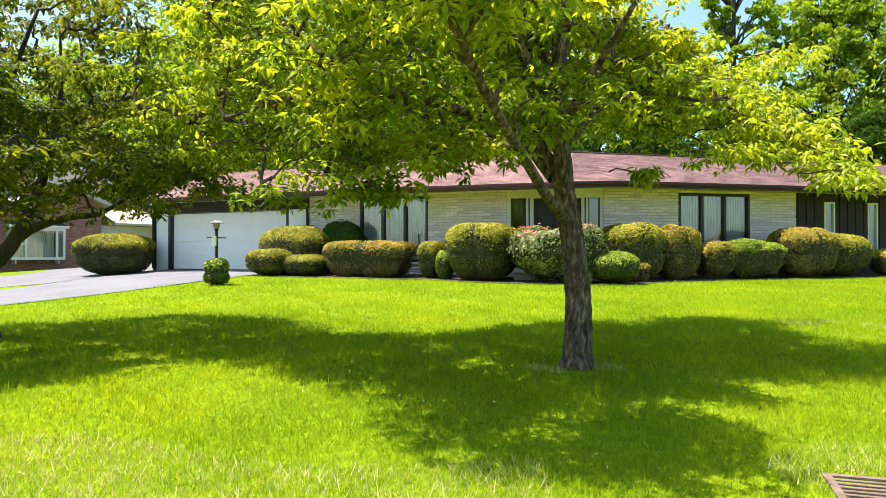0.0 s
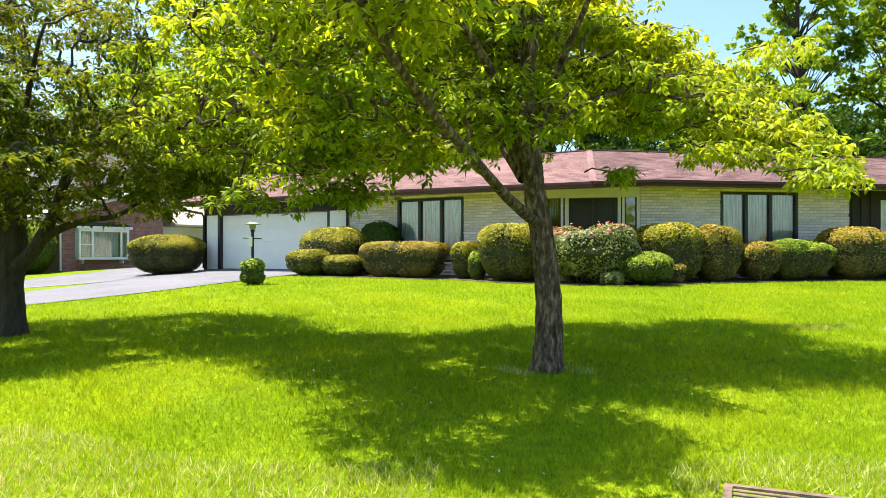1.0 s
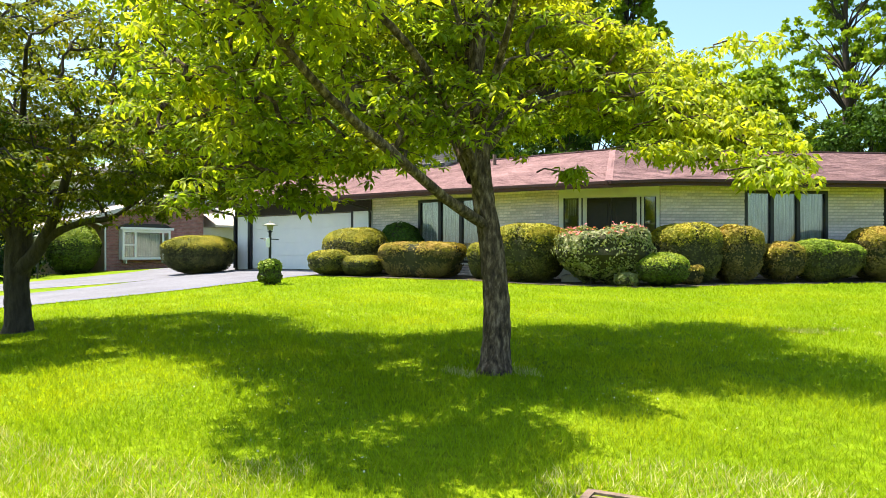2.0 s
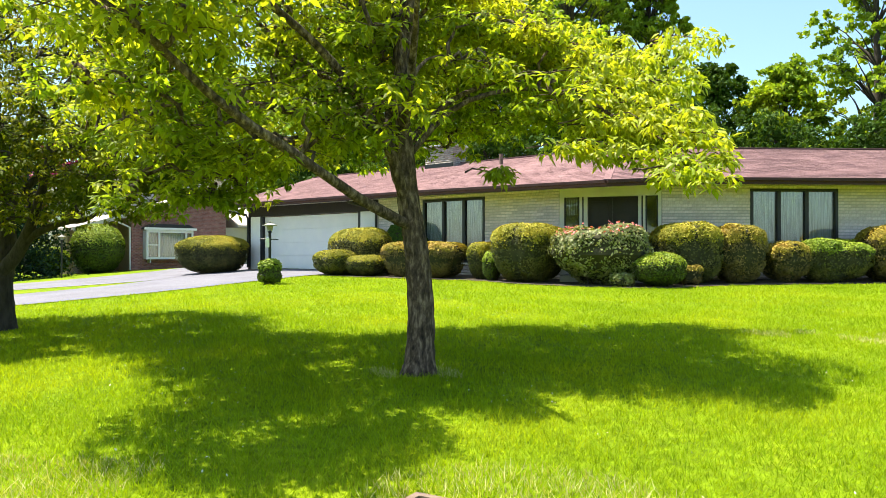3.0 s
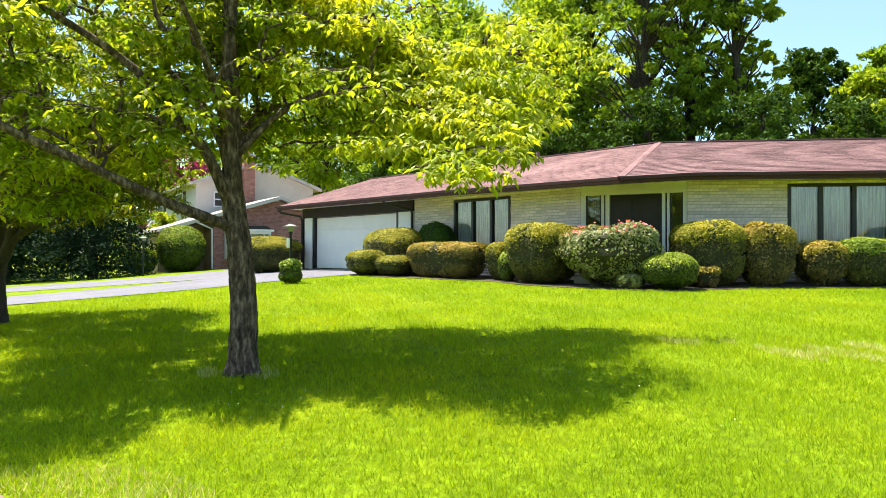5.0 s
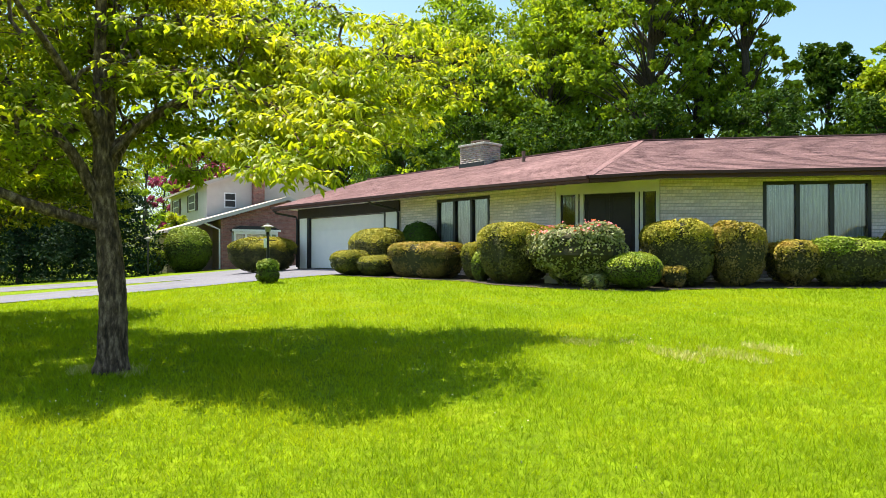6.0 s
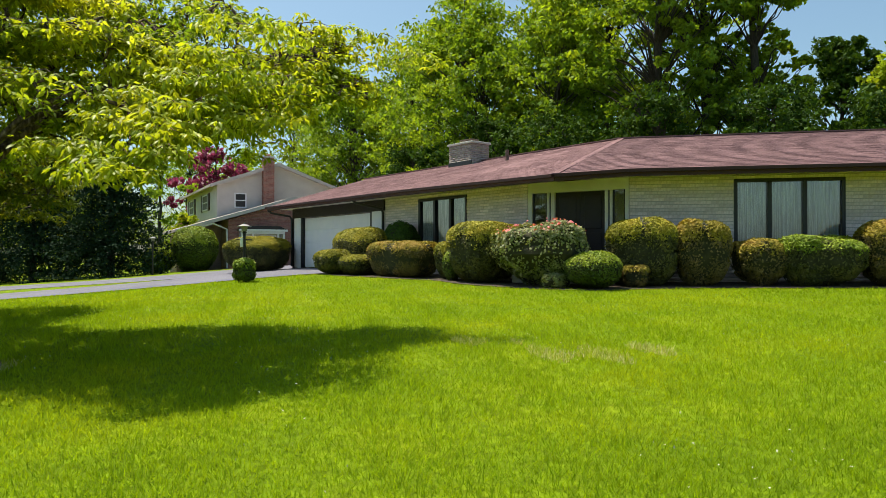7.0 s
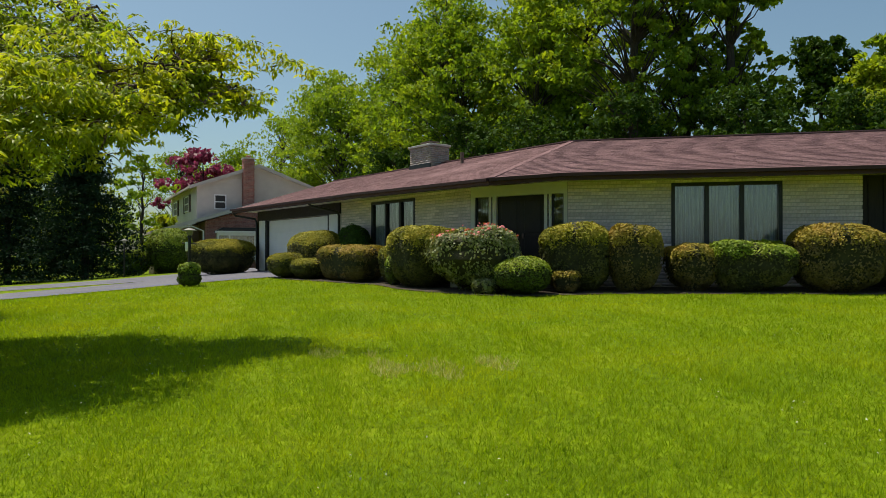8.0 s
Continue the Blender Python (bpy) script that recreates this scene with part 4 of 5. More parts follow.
def lawn_tree(name, label, base, trunk, radii, limbs, polygon, low, high, n_pads, per, seed, bark, leaf, sprays=()):
    """A low spreading tree: trunk, limbs, twigs to every spray of leaves."""
    rng = np.random.default_rng(seed)
    ob = thing(name, label, "tree", base)
    r2 = random.Random(seed)
    bole(trunk, radii, bark, ob, seed)
    nodes = []
    for pts, r0, r1 in limbs:
        P = [Vector(p) for p in spline(pts, 14)]
        L = Tubes()
        L.add(P, [r0 + (r1 - r0) * i / 14 for i in range(15)], 9, 0.08, r2)
        raw("limb", L.v, L.f, bark, ob, smooth=True)
        nodes += P[4:]
    B = Tubes()
    poly = np.array(polygon)
    lo, hi = poly.min(0), poly.max(0)
    pts = rng.uniform(lo, hi, (n_pads * 6, 2))
    cen = poly.mean(0)
    keep = inside(pts, polygon) & inside(pts + (pts - cen) * 0.04, polygon)
    pts = pts[keep][:n_pads]
    u = np.linalg.norm((pts - cen) / ((hi - lo) / 2), axis=1)
    h0 = np.array([low(*p) for p in pts])
    h1 = np.maximum(high * np.sqrt(np.clip(1.4 - u * u, 0.58, 1)), h0 + 0.5)
    h1 = np.where((pts[:, 0] > 2.7) & (pts[:, 1] < 8.2), h0 + 0.4, h1)
    h = h0 + (h1 - h0) * rng.uniform(0, 1, len(pts)) ** 1.3
    xy = pts + SHIFT * h[:, None]
    pads = np.stack([xy[:, 0], xy[:, 1], ground_z(xy[:, 0], xy[:, 1]) + h], 1)
    step = 0.25 * np.sin(pads[:, 0] * 1.3) + 0.2 * np.sin(pads[:, 1] * 1.7)
    pads[:, 2] = np.round((pads[:, 2] - step) / 0.4) * 0.4 + step + rng.normal(0, 0.06, len(pads))
    rad = rng.uniform(0.26, 0.5, len(pads))
    order = sorted((Vector(p) for p in pads), key=lambda v: min((q - v).length for q in nodes))
    for v in order:
        best = min(nodes, key=lambda q: (q - v).length + max(0.0, q.z - v.z) * 1.5)
        nodes.append(best.lerp(v, 0.6) + Vector((0, 0, 0.06)))
        nodes.append(v)
        B.add(curve_points(best, v, 0.08, 5, r2, 0.05), [0.022, 0.018, 0.015, 0.012, 0.009, 0.006], 5)
        for k in range(3):
            a = r2.uniform(0, 6.28)
            B.add(curve_points(v, v + Vector((math.cos(a) * 0.35, math.sin(a) * 0.35, -0.06)), 0.03, 3), [0.006, 0.005, 0.004, 0.002], 4)
    tagged(raw("twig_work", B.v, B.f, bark, ob, smooth=True), kind="stuff")
    V, F = pad_leaves(pads, rad, per, 0.088, 0.037, rng, 0.045, 0.35, 7)
    raw("crown", V, F, leaf, ob)
    if sprays:
        sp = np.array([q[:3] for q in sprays])
        V, F = pad_leaves(sp, np.array([q[3] for q in sprays]), 30, 0.088, 0.035, rng, 0.03, 0.5)
        raw("outer_sprays", V, F, M_LEAFGOLD, ob, "yellow-green leaves in drooping sprays, sunlight in their colour")
        S = Tubes()
        for q in sp:
            v = Vector(q)
            S.add(curve_points(v + Vector((-0.34, 0.08, 0.0)), v + Vector((0.2, -0.05, -0.06)), 0.05, 6, r2, 0.03), [0.009, 0.008, 0.007, 0.006, 0.005, 0.004, 0.003], 5)
        tagged(raw("spray_wood", S.v, S.f, bark, ob, smooth=True), kind="stuff")
    return ob


TX, TY = 1.2, 6.4
TG = gz(TX, TY)
lawn_tree(
    "lawn_tree", "spreading broad-leaved tree with furrowed bark on the lawn", (TX, TY, TG),
    [(TX, TY, TG - 0.1), (TX, TY, TG + 0.02), (TX + 0.01, TY, TG + 0.15), (TX + 0.02, TY, TG + 0.5), (TX, TY, TG + 0.85), (TX - 0.04, TY, TG + 1.2), (TX - 0.1, TY, TG + 1.55), (TX - 0.12, TY, TG + 1.9), (TX - 0.16, TY, TG + 2.5), (TX - 0.15, TY, TG + 3.4)],
    [0.18, 0.16, 0.13, 0.117, 0.111, 0.104, 0.098, 0.078, 0.06, 0.042],
    [
        ([(1.13, 6.38, 1.78), (0.96, 6.04, 1.9), (0.8, 5.72, 2.03), (0.55, 5.18, 2.28), (0.38, 4.81, 2.44), (0.22, 4.48, 2.63), (0.0, 4.05, 2.95)], 0.05, 0.026),
        ([(1.1, 6.38, 1.95), (1.0, 6.16, 2.43), (0.88, 5.97, 2.66), (0.77, 5.82, 2.92), (0.57, 5.5, 3.2), (0.3, 5.1, 3.45)], 0.054, 0.026),
        ([(1.08, 6.42, 2.1), (0.85, 6.55, 2.6), (0.35, 6.75, 3.1), (-0.3, 6.9, 3.6), (-1.0, 7.2, 4.2)], 0.055, 0.022),
        ([(1.1, 6.42, 2.2), (1.0, 6.55, 2.9), (0.92, 6.62, 3.6), (0.85, 6.7, 4.4)], 0.06, 0.03),
        ([(1.05, 6.4, 2.35), (1.5, 6.7, 2.9), (2.2, 6.95, 3.08), (2.9, 6.6, 2.72), (3.4, 6.2, 2.36)], 0.032, 0.006),
        ([(1.05, 6.45, 2.5), (1.4, 7.2, 3.1), (2.1, 8.2, 3.55), (2.9, 9.2, 3.85)], 0.034, 0.012),
        ([(1.0, 6.45, 2.2), (0.7, 7.1, 2.8), (0.5, 7.9, 3.2), (0.4, 8.6, 3.4)], 0.06, 0.02),
        ([(1.04, 6.4, 3.2), (1.2, 6.3, 3.9), (1.6, 6.2, 4.6)], 0.06, 0.02),
        ([(0.5, 6.6, 2.75), (-0.3, 6.3, 2.9), (-1.1, 6.1, 2.9), (-1.9, 6.2, 2.7)], 0.05, 0.015),
        ([(1.05, 6.4, 2.6), (1.3, 5.8, 3.1), (1.5, 5.2, 3.5)], 0.05, 0.015),
    ],
    [(3.5, 5.9), (3.7, 7.2), (4.35, 8.0), (4.35, 10.4), (2.4, 9.8), (1.26, 9.6), (0.25, 8.5), (-1.1, 8.7), (-2.3, 9.6), (-2.6, 7.6), (-2.0, 6.5), (-0.8, 5.7), (-0.15, 4.9), (-0.1, 3.9), (0.9, 3.3), (1.75, 3.5), (1.6, 5.0), (2.3, 4.9), (2.4, 5.8)],
    lambda x, y: 1.42 + 0.1 * y + 1.3 * math.exp(-((x - 2.75) ** 2 + (y - 6.8) ** 2) / 1.3) + 0.95 * math.exp(-((y - 3.5) / 1.1) ** 2) - 0.65 * math.exp(-((x + 0.35) ** 2 + (y - 5.8) ** 2)) - 0.5 * math.exp(-((x - 4.3) ** 2 + (y - 6.1) ** 2)) + 0.75 * math.exp(-((x - 3.8) ** 2 + (y - 10) ** 2) / 1.5), 4.7, 640, 19, 31, M_BARK, M_LEAF,
    [(x0 + (x1 - x0) * k / n, 6.0 + 0.95 * (z - 2.15) + 0.36 * j + 0.1 * math.sin(3.7 * k + 2.1 * z), z - 0.1 * (k / n) ** 2 + 0.05 * math.sin(2.9 * j + 1.7 * k), 0.27 + 0.05 * math.sin(k + 4 * j))
     for z, x0, x1, n, rows in ((2.2, 3.35, 3.52, 1, 1), (2.42, 2.5, 3.6, 4, 1), (2.66, 2.75, 3.55, 3, 2), (2.9, 2.55, 3.42, 3, 2), (3.2, 2.3, 3.25, 3, 2), (3.52, 2.1, 3.05, 3, 2)) for k in range(n + 1) for j in range(rows)]
    + [(2.1 + 0.42 * k, 9.5 + 0.13 * k, 3.95 + 0.36 * math.sin(0.78 * k), 0.42 - 0.02 * k) for k in range(5)]
    + [(1.90, 6.60, 2.28, 0.14)]
    + [(3.5 + 0.1 * math.sin(4.3 * k), 7.2 + 0.5 * j, 2.75 + 0.4 * k + 0.1 * j, 0.36) for k in range(3) for j in range(2)])
T2 = (-6.15, 9.5)
G2 = gz(*T2)
lawn_tree(
    "lawn_tree", "dark-barked spreading tree standing near the driveway", (*T2, G2),
    [(T2[0], T2[1], G2 - 0.1), (T2[0], T2[1], G2 + 0.02), (T2[0], T2[1], G2 + 0.2), (T2[0] - 0.03, T2[1], G2 + 0.7), (T2[0], T2[1], G2 + 1.1), (T2[0] + 0.02, T2[1], G2 + 1.5), (T2[0] + 0.05, T2[1], G2 + 2.2), (T2[0], T2[1], G2 + 3.2)],
    [0.27, 0.22, 0.18, 0.165, 0.19, 0.17, 0.1, 0.05],
    [
        ([(-6.1, 9.45, 1.3), (-5.75, 9.4, 1.6), (-5.4, 9.3, 2.1), (-5.1, 9.2, 2.8), (-4.9, 9.1, 3.6)], 0.12, 0.03),
        ([(-5.85, 9.4, 1.55), (-5.4, 9.35, 1.85), (-4.9, 9.3, 2.0), (-4.5, 9.3, 2.05), (-4.0, 9.2, 2.3)], 0.07, 0.02),
        ([(-6.1, 9.45, 1.6), (-6.4, 9.2, 2.3), (-6.9, 8.8, 3.0), (-7.4, 8.4, 3.6)], 0.1, 0.03),
        ([(-6.1, 9.5, 2.0), (-5.7, 9.0, 2.8), (-5.0, 8.2, 3.5), (-4.3, 7.4, 3.9)], 0.07, 0.02),
        ([(-6.1, 9.5, 2.2), (-5.6, 9.9, 3.0), (-4.8, 10.3, 3.7), (-3.9, 10.3, 4.0)], 0.07, 0.02),
        ([(-6.1, 9.5, 2.0), (-6.8, 10.0, 2.8), (-7.8, 10.3, 3.4)], 0.06, 0.02),
    ],
    [(-1.6, 9.2), (-2.2, 10.6), (-4, 11.2), (-6.75, 11.2), (-9.5, 10.6), (-10.2, 8), (-8, 5.9), (-3.7, 5.8), (-2.0, 6.8)],
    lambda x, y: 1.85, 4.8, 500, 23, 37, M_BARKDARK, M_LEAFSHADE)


def rhombs(centers, size, rng, up=0.5):
    """Leaf clusters of two triangles."""
    n = len(centers)
    d = rng.normal(0, 1, (n, 3))
    d /= np.linalg.norm(d, axis=1)[:, None]
    u = rng.normal(0, 0.6, (n, 3)) + np.array([0, 0, up])
    s = np.cross(d, u)
    s /= np.linalg.norm(s, axis=1)[:, None] + 1e-9
    L = size * rng.uniform(0.6, 1.4, n)[:, None]
    V = np.stack([centers - d * L * 0.5, centers + s * L * 0.3, centers + d * L * 0.5, centers - s * L * 0.3], 1).reshape(-1, 3)
    return V, (np.arange(n) * 4)[:, None] + [0, 1, 2, 3]


def wood_tree(name, label, x, y, height, spread, material, seed, clear=0.25, clumps=60, per=110, size=0.42, open_crown=False, bark=M_BARKDARK, group="trees behind the house"):
    """A tall tree: leaning trunk, rising limbs, clumps of leaves with gaps between."""
    rng = np.random.default_rng(seed)
    r2 = random.Random(seed)
    g = gz(max(-60, min(60, x)), min(y, 60))
    ob = thing(name, label, "tree", (x, y, g), group)
    lean = Vector((r2.uniform(-0.6, 0.6), r2.uniform(-0.3, 0.3), 0))
    stem = [Vector((x, y, g - 0.2)) + lean * (k / 8) ** 1.5 + Vector((r2.uniform(-0.1, 0.1), 0, height * 0.9 * k / 8)) for k in range(9)]
    r0 = 0.017 * height
    T = Tubes()
    T.add(stem, [r0 * (1.15 - k / 8) + 0.02 for k in range(9)], 9, 0.06, r2)
    raw("trunk", T.v, T.f, bark, ob, smooth=True)
    B = Tubes()
    C = []
    for k in range(clumps):
        t = r2.uniform(0, 1)
        zz = g + height * (clear + (0.98 - clear) * t)
        rr = spread * (math.sin(math.pi * min(1, 0.22 + 0.75 * t)) ** 0.7) * math.sqrt(r2.uniform(0.1 if not open_crown else 0.25, 1))
        a = r2.uniform(0, 6.283)
        c = Vector((x + rr * math.cos(a), y + rr * math.sin(a), zz)) + lean * t
        C.append(c)
        i = max(1, min(7, int((zz - g - rr * 0.6) / (height * 0.9) * 8)))
        B.add(curve_points(stem[i], c, 0.3, 5, r2, 0.12), [r0 * 0.2, r0 * 0.16, r0 * 0.12, r0 * 0.09, r0 * 0.06, 0.012], 5)
    tagged(raw("branchwork", B.v, B.f, bark, ob, smooth=True), kind="stuff")
    C = np.array([tuple(c) for c in C])
    n = clumps * per
    w = np.repeat(np.arange(clumps), per)
    R = rng.uniform(0.1, 0.2, clumps)[w] * spread * (0.75 if open_crown else 1.0)
    d = rng.normal(0, 1, (n, 3))
    d /= np.linalg.norm(d, axis=1)[:, None]
    d *= (rng.uniform(0, 1, n) ** 0.45)[:, None] * np.array([1.2, 1.2, 0.75])
    lobes = rng.normal(0, 1, (clumps, 6, 3)) * np.array([0.85, 0.85, 0.5])
    k6 = rng.integers(0, 6, n)
    V, F = rhombs(C[w] + (lobes[w, k6] + d * 0.62) * R[:, None], size, rng)
    raw("crown", V, F, material, ob)
    return ob


LG, MG, OG = "broad-leaved tree with a dense light green crown", "tall broad-leaved tree, dark in its lower crown", "tall open-crowned tree with visible limbs"
WOODS = [
    (-25.5, 53, 15, 5, M_LEAFDARK, LG, 0), (-17, 51, 17, 5, M_LEAFDARK, LG, 0), (-10.2, 45, 15, 4.4, M_LEAFDARK, MG, 0), (-5.4, 44, 16, 4.2, M_LEAFDARK, MG, 0),
    (-55, 62, 13, 6, M_LEAFDARK, MG, 0), (-46, 61, 12.5, 5.5, M_LEAFDARK, LG, 0), (-37.5, 59, 15, 5.5, M_LEAFDARK, LG, 0), (-29.5, 58, 18, 5.8, M_LEAFDARK, LG, 0), (-21.5, 56, 19, 5.5, M_LEAFDARK, LG, 0),
    (-13, 48, 19.5, 5.5, M_LEAFDARK, LG, 0), (-7.5, 49, 19, 5, M_LEAFDARK, LG, 0), (-3.0, 47, 20, 4.5, M_LEAFDARK, LG, 0), (1.2, 42, 21, 4.2, M_LEAFDARK, OG, 1), (3.6, 44, 22, 3.8, M_LEAFDARK, OG, 1),
    (6.0, 43, 20, 2.6, M_LEAFDARK, OG, 1), (9.8, 48, 12.3, 2.9, M_LEAFDEEP, MG, 0), (13.2, 45, 11.6, 2.8, M_LEAFDARK, LG, 0), (17.8, 43, 19, 3.4, M_LEAFDARK, OG, 1), (22.5, 42, 17, 3.6, M_LEAFDARK, OG, 1), (25, 42, 17, 5, M_LEAFDARK, LG, 0), (31, 44, 18, 5.5, M_LEAFDARK, LG, 0),
]
for k, (x, y, h, s, m, lab, op) in enumerate(WOODS):
    wood_tree("tree", lab, x, y, h, s, m, 100 + k, 0.14 if not op else 0.2, 150 if not op else 150, 140 if x > -35 else 80, 0.27, bool(op))
# fills the dark under the canopy; the deep leaf colour carries that shade
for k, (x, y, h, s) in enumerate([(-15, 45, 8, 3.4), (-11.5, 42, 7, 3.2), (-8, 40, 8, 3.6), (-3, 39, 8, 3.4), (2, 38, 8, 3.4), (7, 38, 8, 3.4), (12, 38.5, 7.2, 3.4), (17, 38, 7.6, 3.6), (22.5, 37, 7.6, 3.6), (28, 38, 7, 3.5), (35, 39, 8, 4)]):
    wood_tree("understorey_tree", "dense understorey tree behind the house, canopy shade in its dark leaf colour", x, y, h, s, M_LEAFDEEP, 200 + k, 0.05, 80, 180, 0.21, group="understorey behind the house")
wood_tree("red_maple", "dark red-leaved maple behind the neighbour's house", -39, 50.5, 10.6, 4, M_REDLEAF, 300, 0.25, 60, 120, 0.4, group="")
wood_tree("tree", "thin-crowned young tree beyond the driveway", -31.5, 37.5, 8.2, 2.2, M_LEAFDARK, 301, 0.35, 34, 70, 0.26, True, group="")
wood_tree("tree", "yellow-green young tree at the neighbour's corner", -26.2, 34.5, 3.5, 1.2, M_LEAF, 302, 0.1, 40, 90, 0.2, group="")
for k, (x, y, h, s) in enumerate([(-46, 41, 9, 4.5), (-54, 46, 11, 6), (-48, 33, 10, 5), (-56, 30, 13, 6), (-62, 42, 13, 7)]):
    wood_tree("tree", "broad-leaved tree beyond the neighbour's lawn", x, y, h, s, M_LEAFDARK, 310 + k, 0.12, 60, 110, 0.45, group="trees beyond the driveways")


def conifer(x, y, height, spread, seed):
    """A dense dark conifer: whorls of drooping boughs down to the ground."""
    rng, r2 = np.random.default_rng(seed), random.Random(seed)
    g = gz(x, y)
    ob = thing("conifer", "dense dark blue-green conifer with boughs to the ground", "conifer", (x, y, g), "conifers beyond the driveway")
    T = Tubes()
    T.add([(x, y, g - 0.2), (x, y, g + height * 0.5), (x, y, g + height)], [0.2, 0.12, 0.02], 8)
    raw("trunk", T.v, T.f, M_BARKDARK, ob, smooth=True)
    C = []
    for k in range(260):
        t = r2.uniform(0, 1) ** 1.2
        L = spread * (1 - t) ** 0.75 + 0.15
        a = r2.uniform(0, 6.283)
        for s in np.linspace(0.15, 1, 9):
            C.append((x + L * s * math.cos(a), y + L * s * math.sin(a), g + 0.15 + height * t * 0.98 - 0.25 * L * s * s + 0.3 * (1 - t)))
    C = np.array(C)
    C = np.repeat(C, 14, axis=0) + rng.normal(0, 0.16, (len(C) * 14, 3)) * np.array([1.3, 1.3, 0.6])
    C[:, 2] = np.maximum(C[:, 2], g + 0.05)
    V, F = rhombs(C, 0.15, rng, 0.9)
    raw("needle_mass", V, F, M_CONIFER, ob)


for k, (x, y, h, s) in enumerate([(-23.6, 27.4, 7.0, 3.5), (-27.8, 26.0, 7.8, 3.9), (-32, 24.5, 6.5, 3.4), (-37, 24, 7, 3.5)]):
    conifer(x, y, h, s, 400 + k)


# ---- neighbour's house ----
nb = thing("neighbour_house", "two-storey house with a red brick front wing and pale siding", "house", (-20.87, 32.88, 0.7))
N_TURN = math.atan2(0.815, 0.58)
NF = Matrix.Translation((-20.87, 32.88, 0)) @ Matrix.Rotation(N_TURN, 4, "Z")


def prism(name, frame_m, outline, y0, y1, material, parent, label=""):
    """An upright outline (x, z) drawn out from y0 to y1."""
    bm = bmesh.new()
    a = [bm.verts.new((x, y0, z)) for x, z in outline]
    b = [bm.verts.new((x, y1, z)) for x, z in outline]
    bm.faces.new(a)
    bm.faces.new(b[::-1])
    for i in range(len(a)):
        j = (i + 1) % len(a)
        bm.faces.new((a[i], b[i], b[j], a[j]))
    bmesh.ops.recalc_face_normals(bm, faces=bm.faces)
    return part(name, bm, material, parent, label, matrix=frame_m)


nwall = prism("wall", NF, [(0, 0.4), (5.2, 0.4), (5.2, 4.05), (3.7, 4.68), (0, 3.5)], 0.0, 4.9, M_REDMORTAR, nb, "red brick front wall")
prism("wall", NF, [(5.204, 0.4), (9.4, 0.4), (9.4, 3.1), (5.204, 3.1)], 0.5, 4.9, M_BEIGE, nb, "beige stuccoed side wing")
prism("wall", NF, [(-2.5, 0.3), (-0.004, 0.3), (-0.004, 3.4), (-2.5, 2.7)], 2.0, 4.9, M_REDMORTAR, nb, "brick wall set back under a porch roof")
prism("roof", NF, [(-2.9, 2.74), (3.7, 4.76), (5.9, 3.9), (5.9, 4.02), (3.7, 4.9), (-2.9, 2.88)], -0.5, 5.5, M_PALESHINGLE, nb, "pale shingle roof of the front wing")
prism("barge_board", NF, [(-2.9, 2.68), (3.7, 4.7), (5.9, 3.84), (5.9, 4.022), (3.7, 4.902), (-2.9, 2.882)], -0.55, -0.502, M_GREYTRIM, nb, "weathered pale grey barge board")
bmr = bmesh.new()
for y, z in ((0.0, 3.12), (2.6, 4.3), (5.2, 3.12)):
    for x in (5.92, 9.7):
        for dz in (0.0, 0.12):
            bmr.verts.new((x, y, z + dz))
bmesh.ops.convex_hull(bmr, input=bmr.verts)
part("roof", bmr, M_PALESHINGLE, nb, "pale shingle roof of the side wing", matrix=NF)
# bricks of the front wall, joined
V, F = [], []
k, z = 0, 0.5
RB = np.random.default_rng(71)
BAY = (0.6, 3.1, 1.35, 2.9)
while z < 4.6:
    top = 5.2 if z < 4.03 else 3.7 + (4.68 - z) / 0.63 * 1.5
    low_x = 0.0 if z < 3.48 else (z - 3.5) / 1.18 * 3.7
    x = low_x - (0.11 if k % 2 else 0)
    while x < top:
        a, b = max(x, low_x), min(x + 0.21, top)
        x += 0.22
        if b - a > 0.04 and not (BAY[0] < (a + b) / 2 < BAY[1] and BAY[2] < z < BAY[3]):
            o = len(V)
            j = RB.uniform(0.006, 0.014)
            V += [(x_, y_, z_) for x_ in (a, b) for y_ in (-j, -0.001) for z_ in (z - 0.032, z + 0.032)]
            F += [(o, o + 4, o + 5, o + 1), (o, o + 1, o + 3, o + 2), (o + 4, o + 6, o + 7, o + 5), (o + 1, o + 5, o + 7, o + 3)]
    z += 0.076
    k += 1
tagged(raw("bricks", [tuple(NF @ Vector(v)) for v in V], F, M_REDBRICK, nwall), kind="stuff")
# white bay window with a dark hood
bay = part("bay_window", boxes((0.6, 3.1, -0.5, -0.016, 1.3, 1.36)), M_WHITE, nb, "white bay window with pale curtains", matrix=NF)
for row in ((0.6, 3.1, -0.5, -0.42, 1.362, 1.42), (0.6, 3.1, -0.5, -0.42, 2.7, 2.84)):
    part("rail", boxes(row), M_WHITE, bay, matrix=NF)
for a, b in ((0.6, 0.7), (1.22, 1.31), (2.66, 2.75), (3.0, 3.1)):
    part("mullion", boxes((a, b, -0.5, -0.42, 1.421, 2.699)), M_WHITE, bay, matrix=NF)
for a, b in ((0.6, 0.66), (3.04, 3.1)):
    part("cheek", boxes((a, b, -0.419, -0.016, 1.361, 2.84)), M_WHITE, bay, matrix=NF)
for a, b in ((0.7, 1.22), (1.31, 2.66), (2.75, 3.0)):
    pane = part("pane", boxes((a, b, -0.465, -0.46, 1.42, 2.7)), M_GLASS, bay, matrix=NF)
    pane.visible_shadow = False
    curtain(NF, a, b, 1.42, 2.7, -0.22, bay)
part("sash_rail", boxes((0.7, 1.22, -0.48, -0.445, 2.02, 2.08)), M_WHITE, bay, matrix=NF)
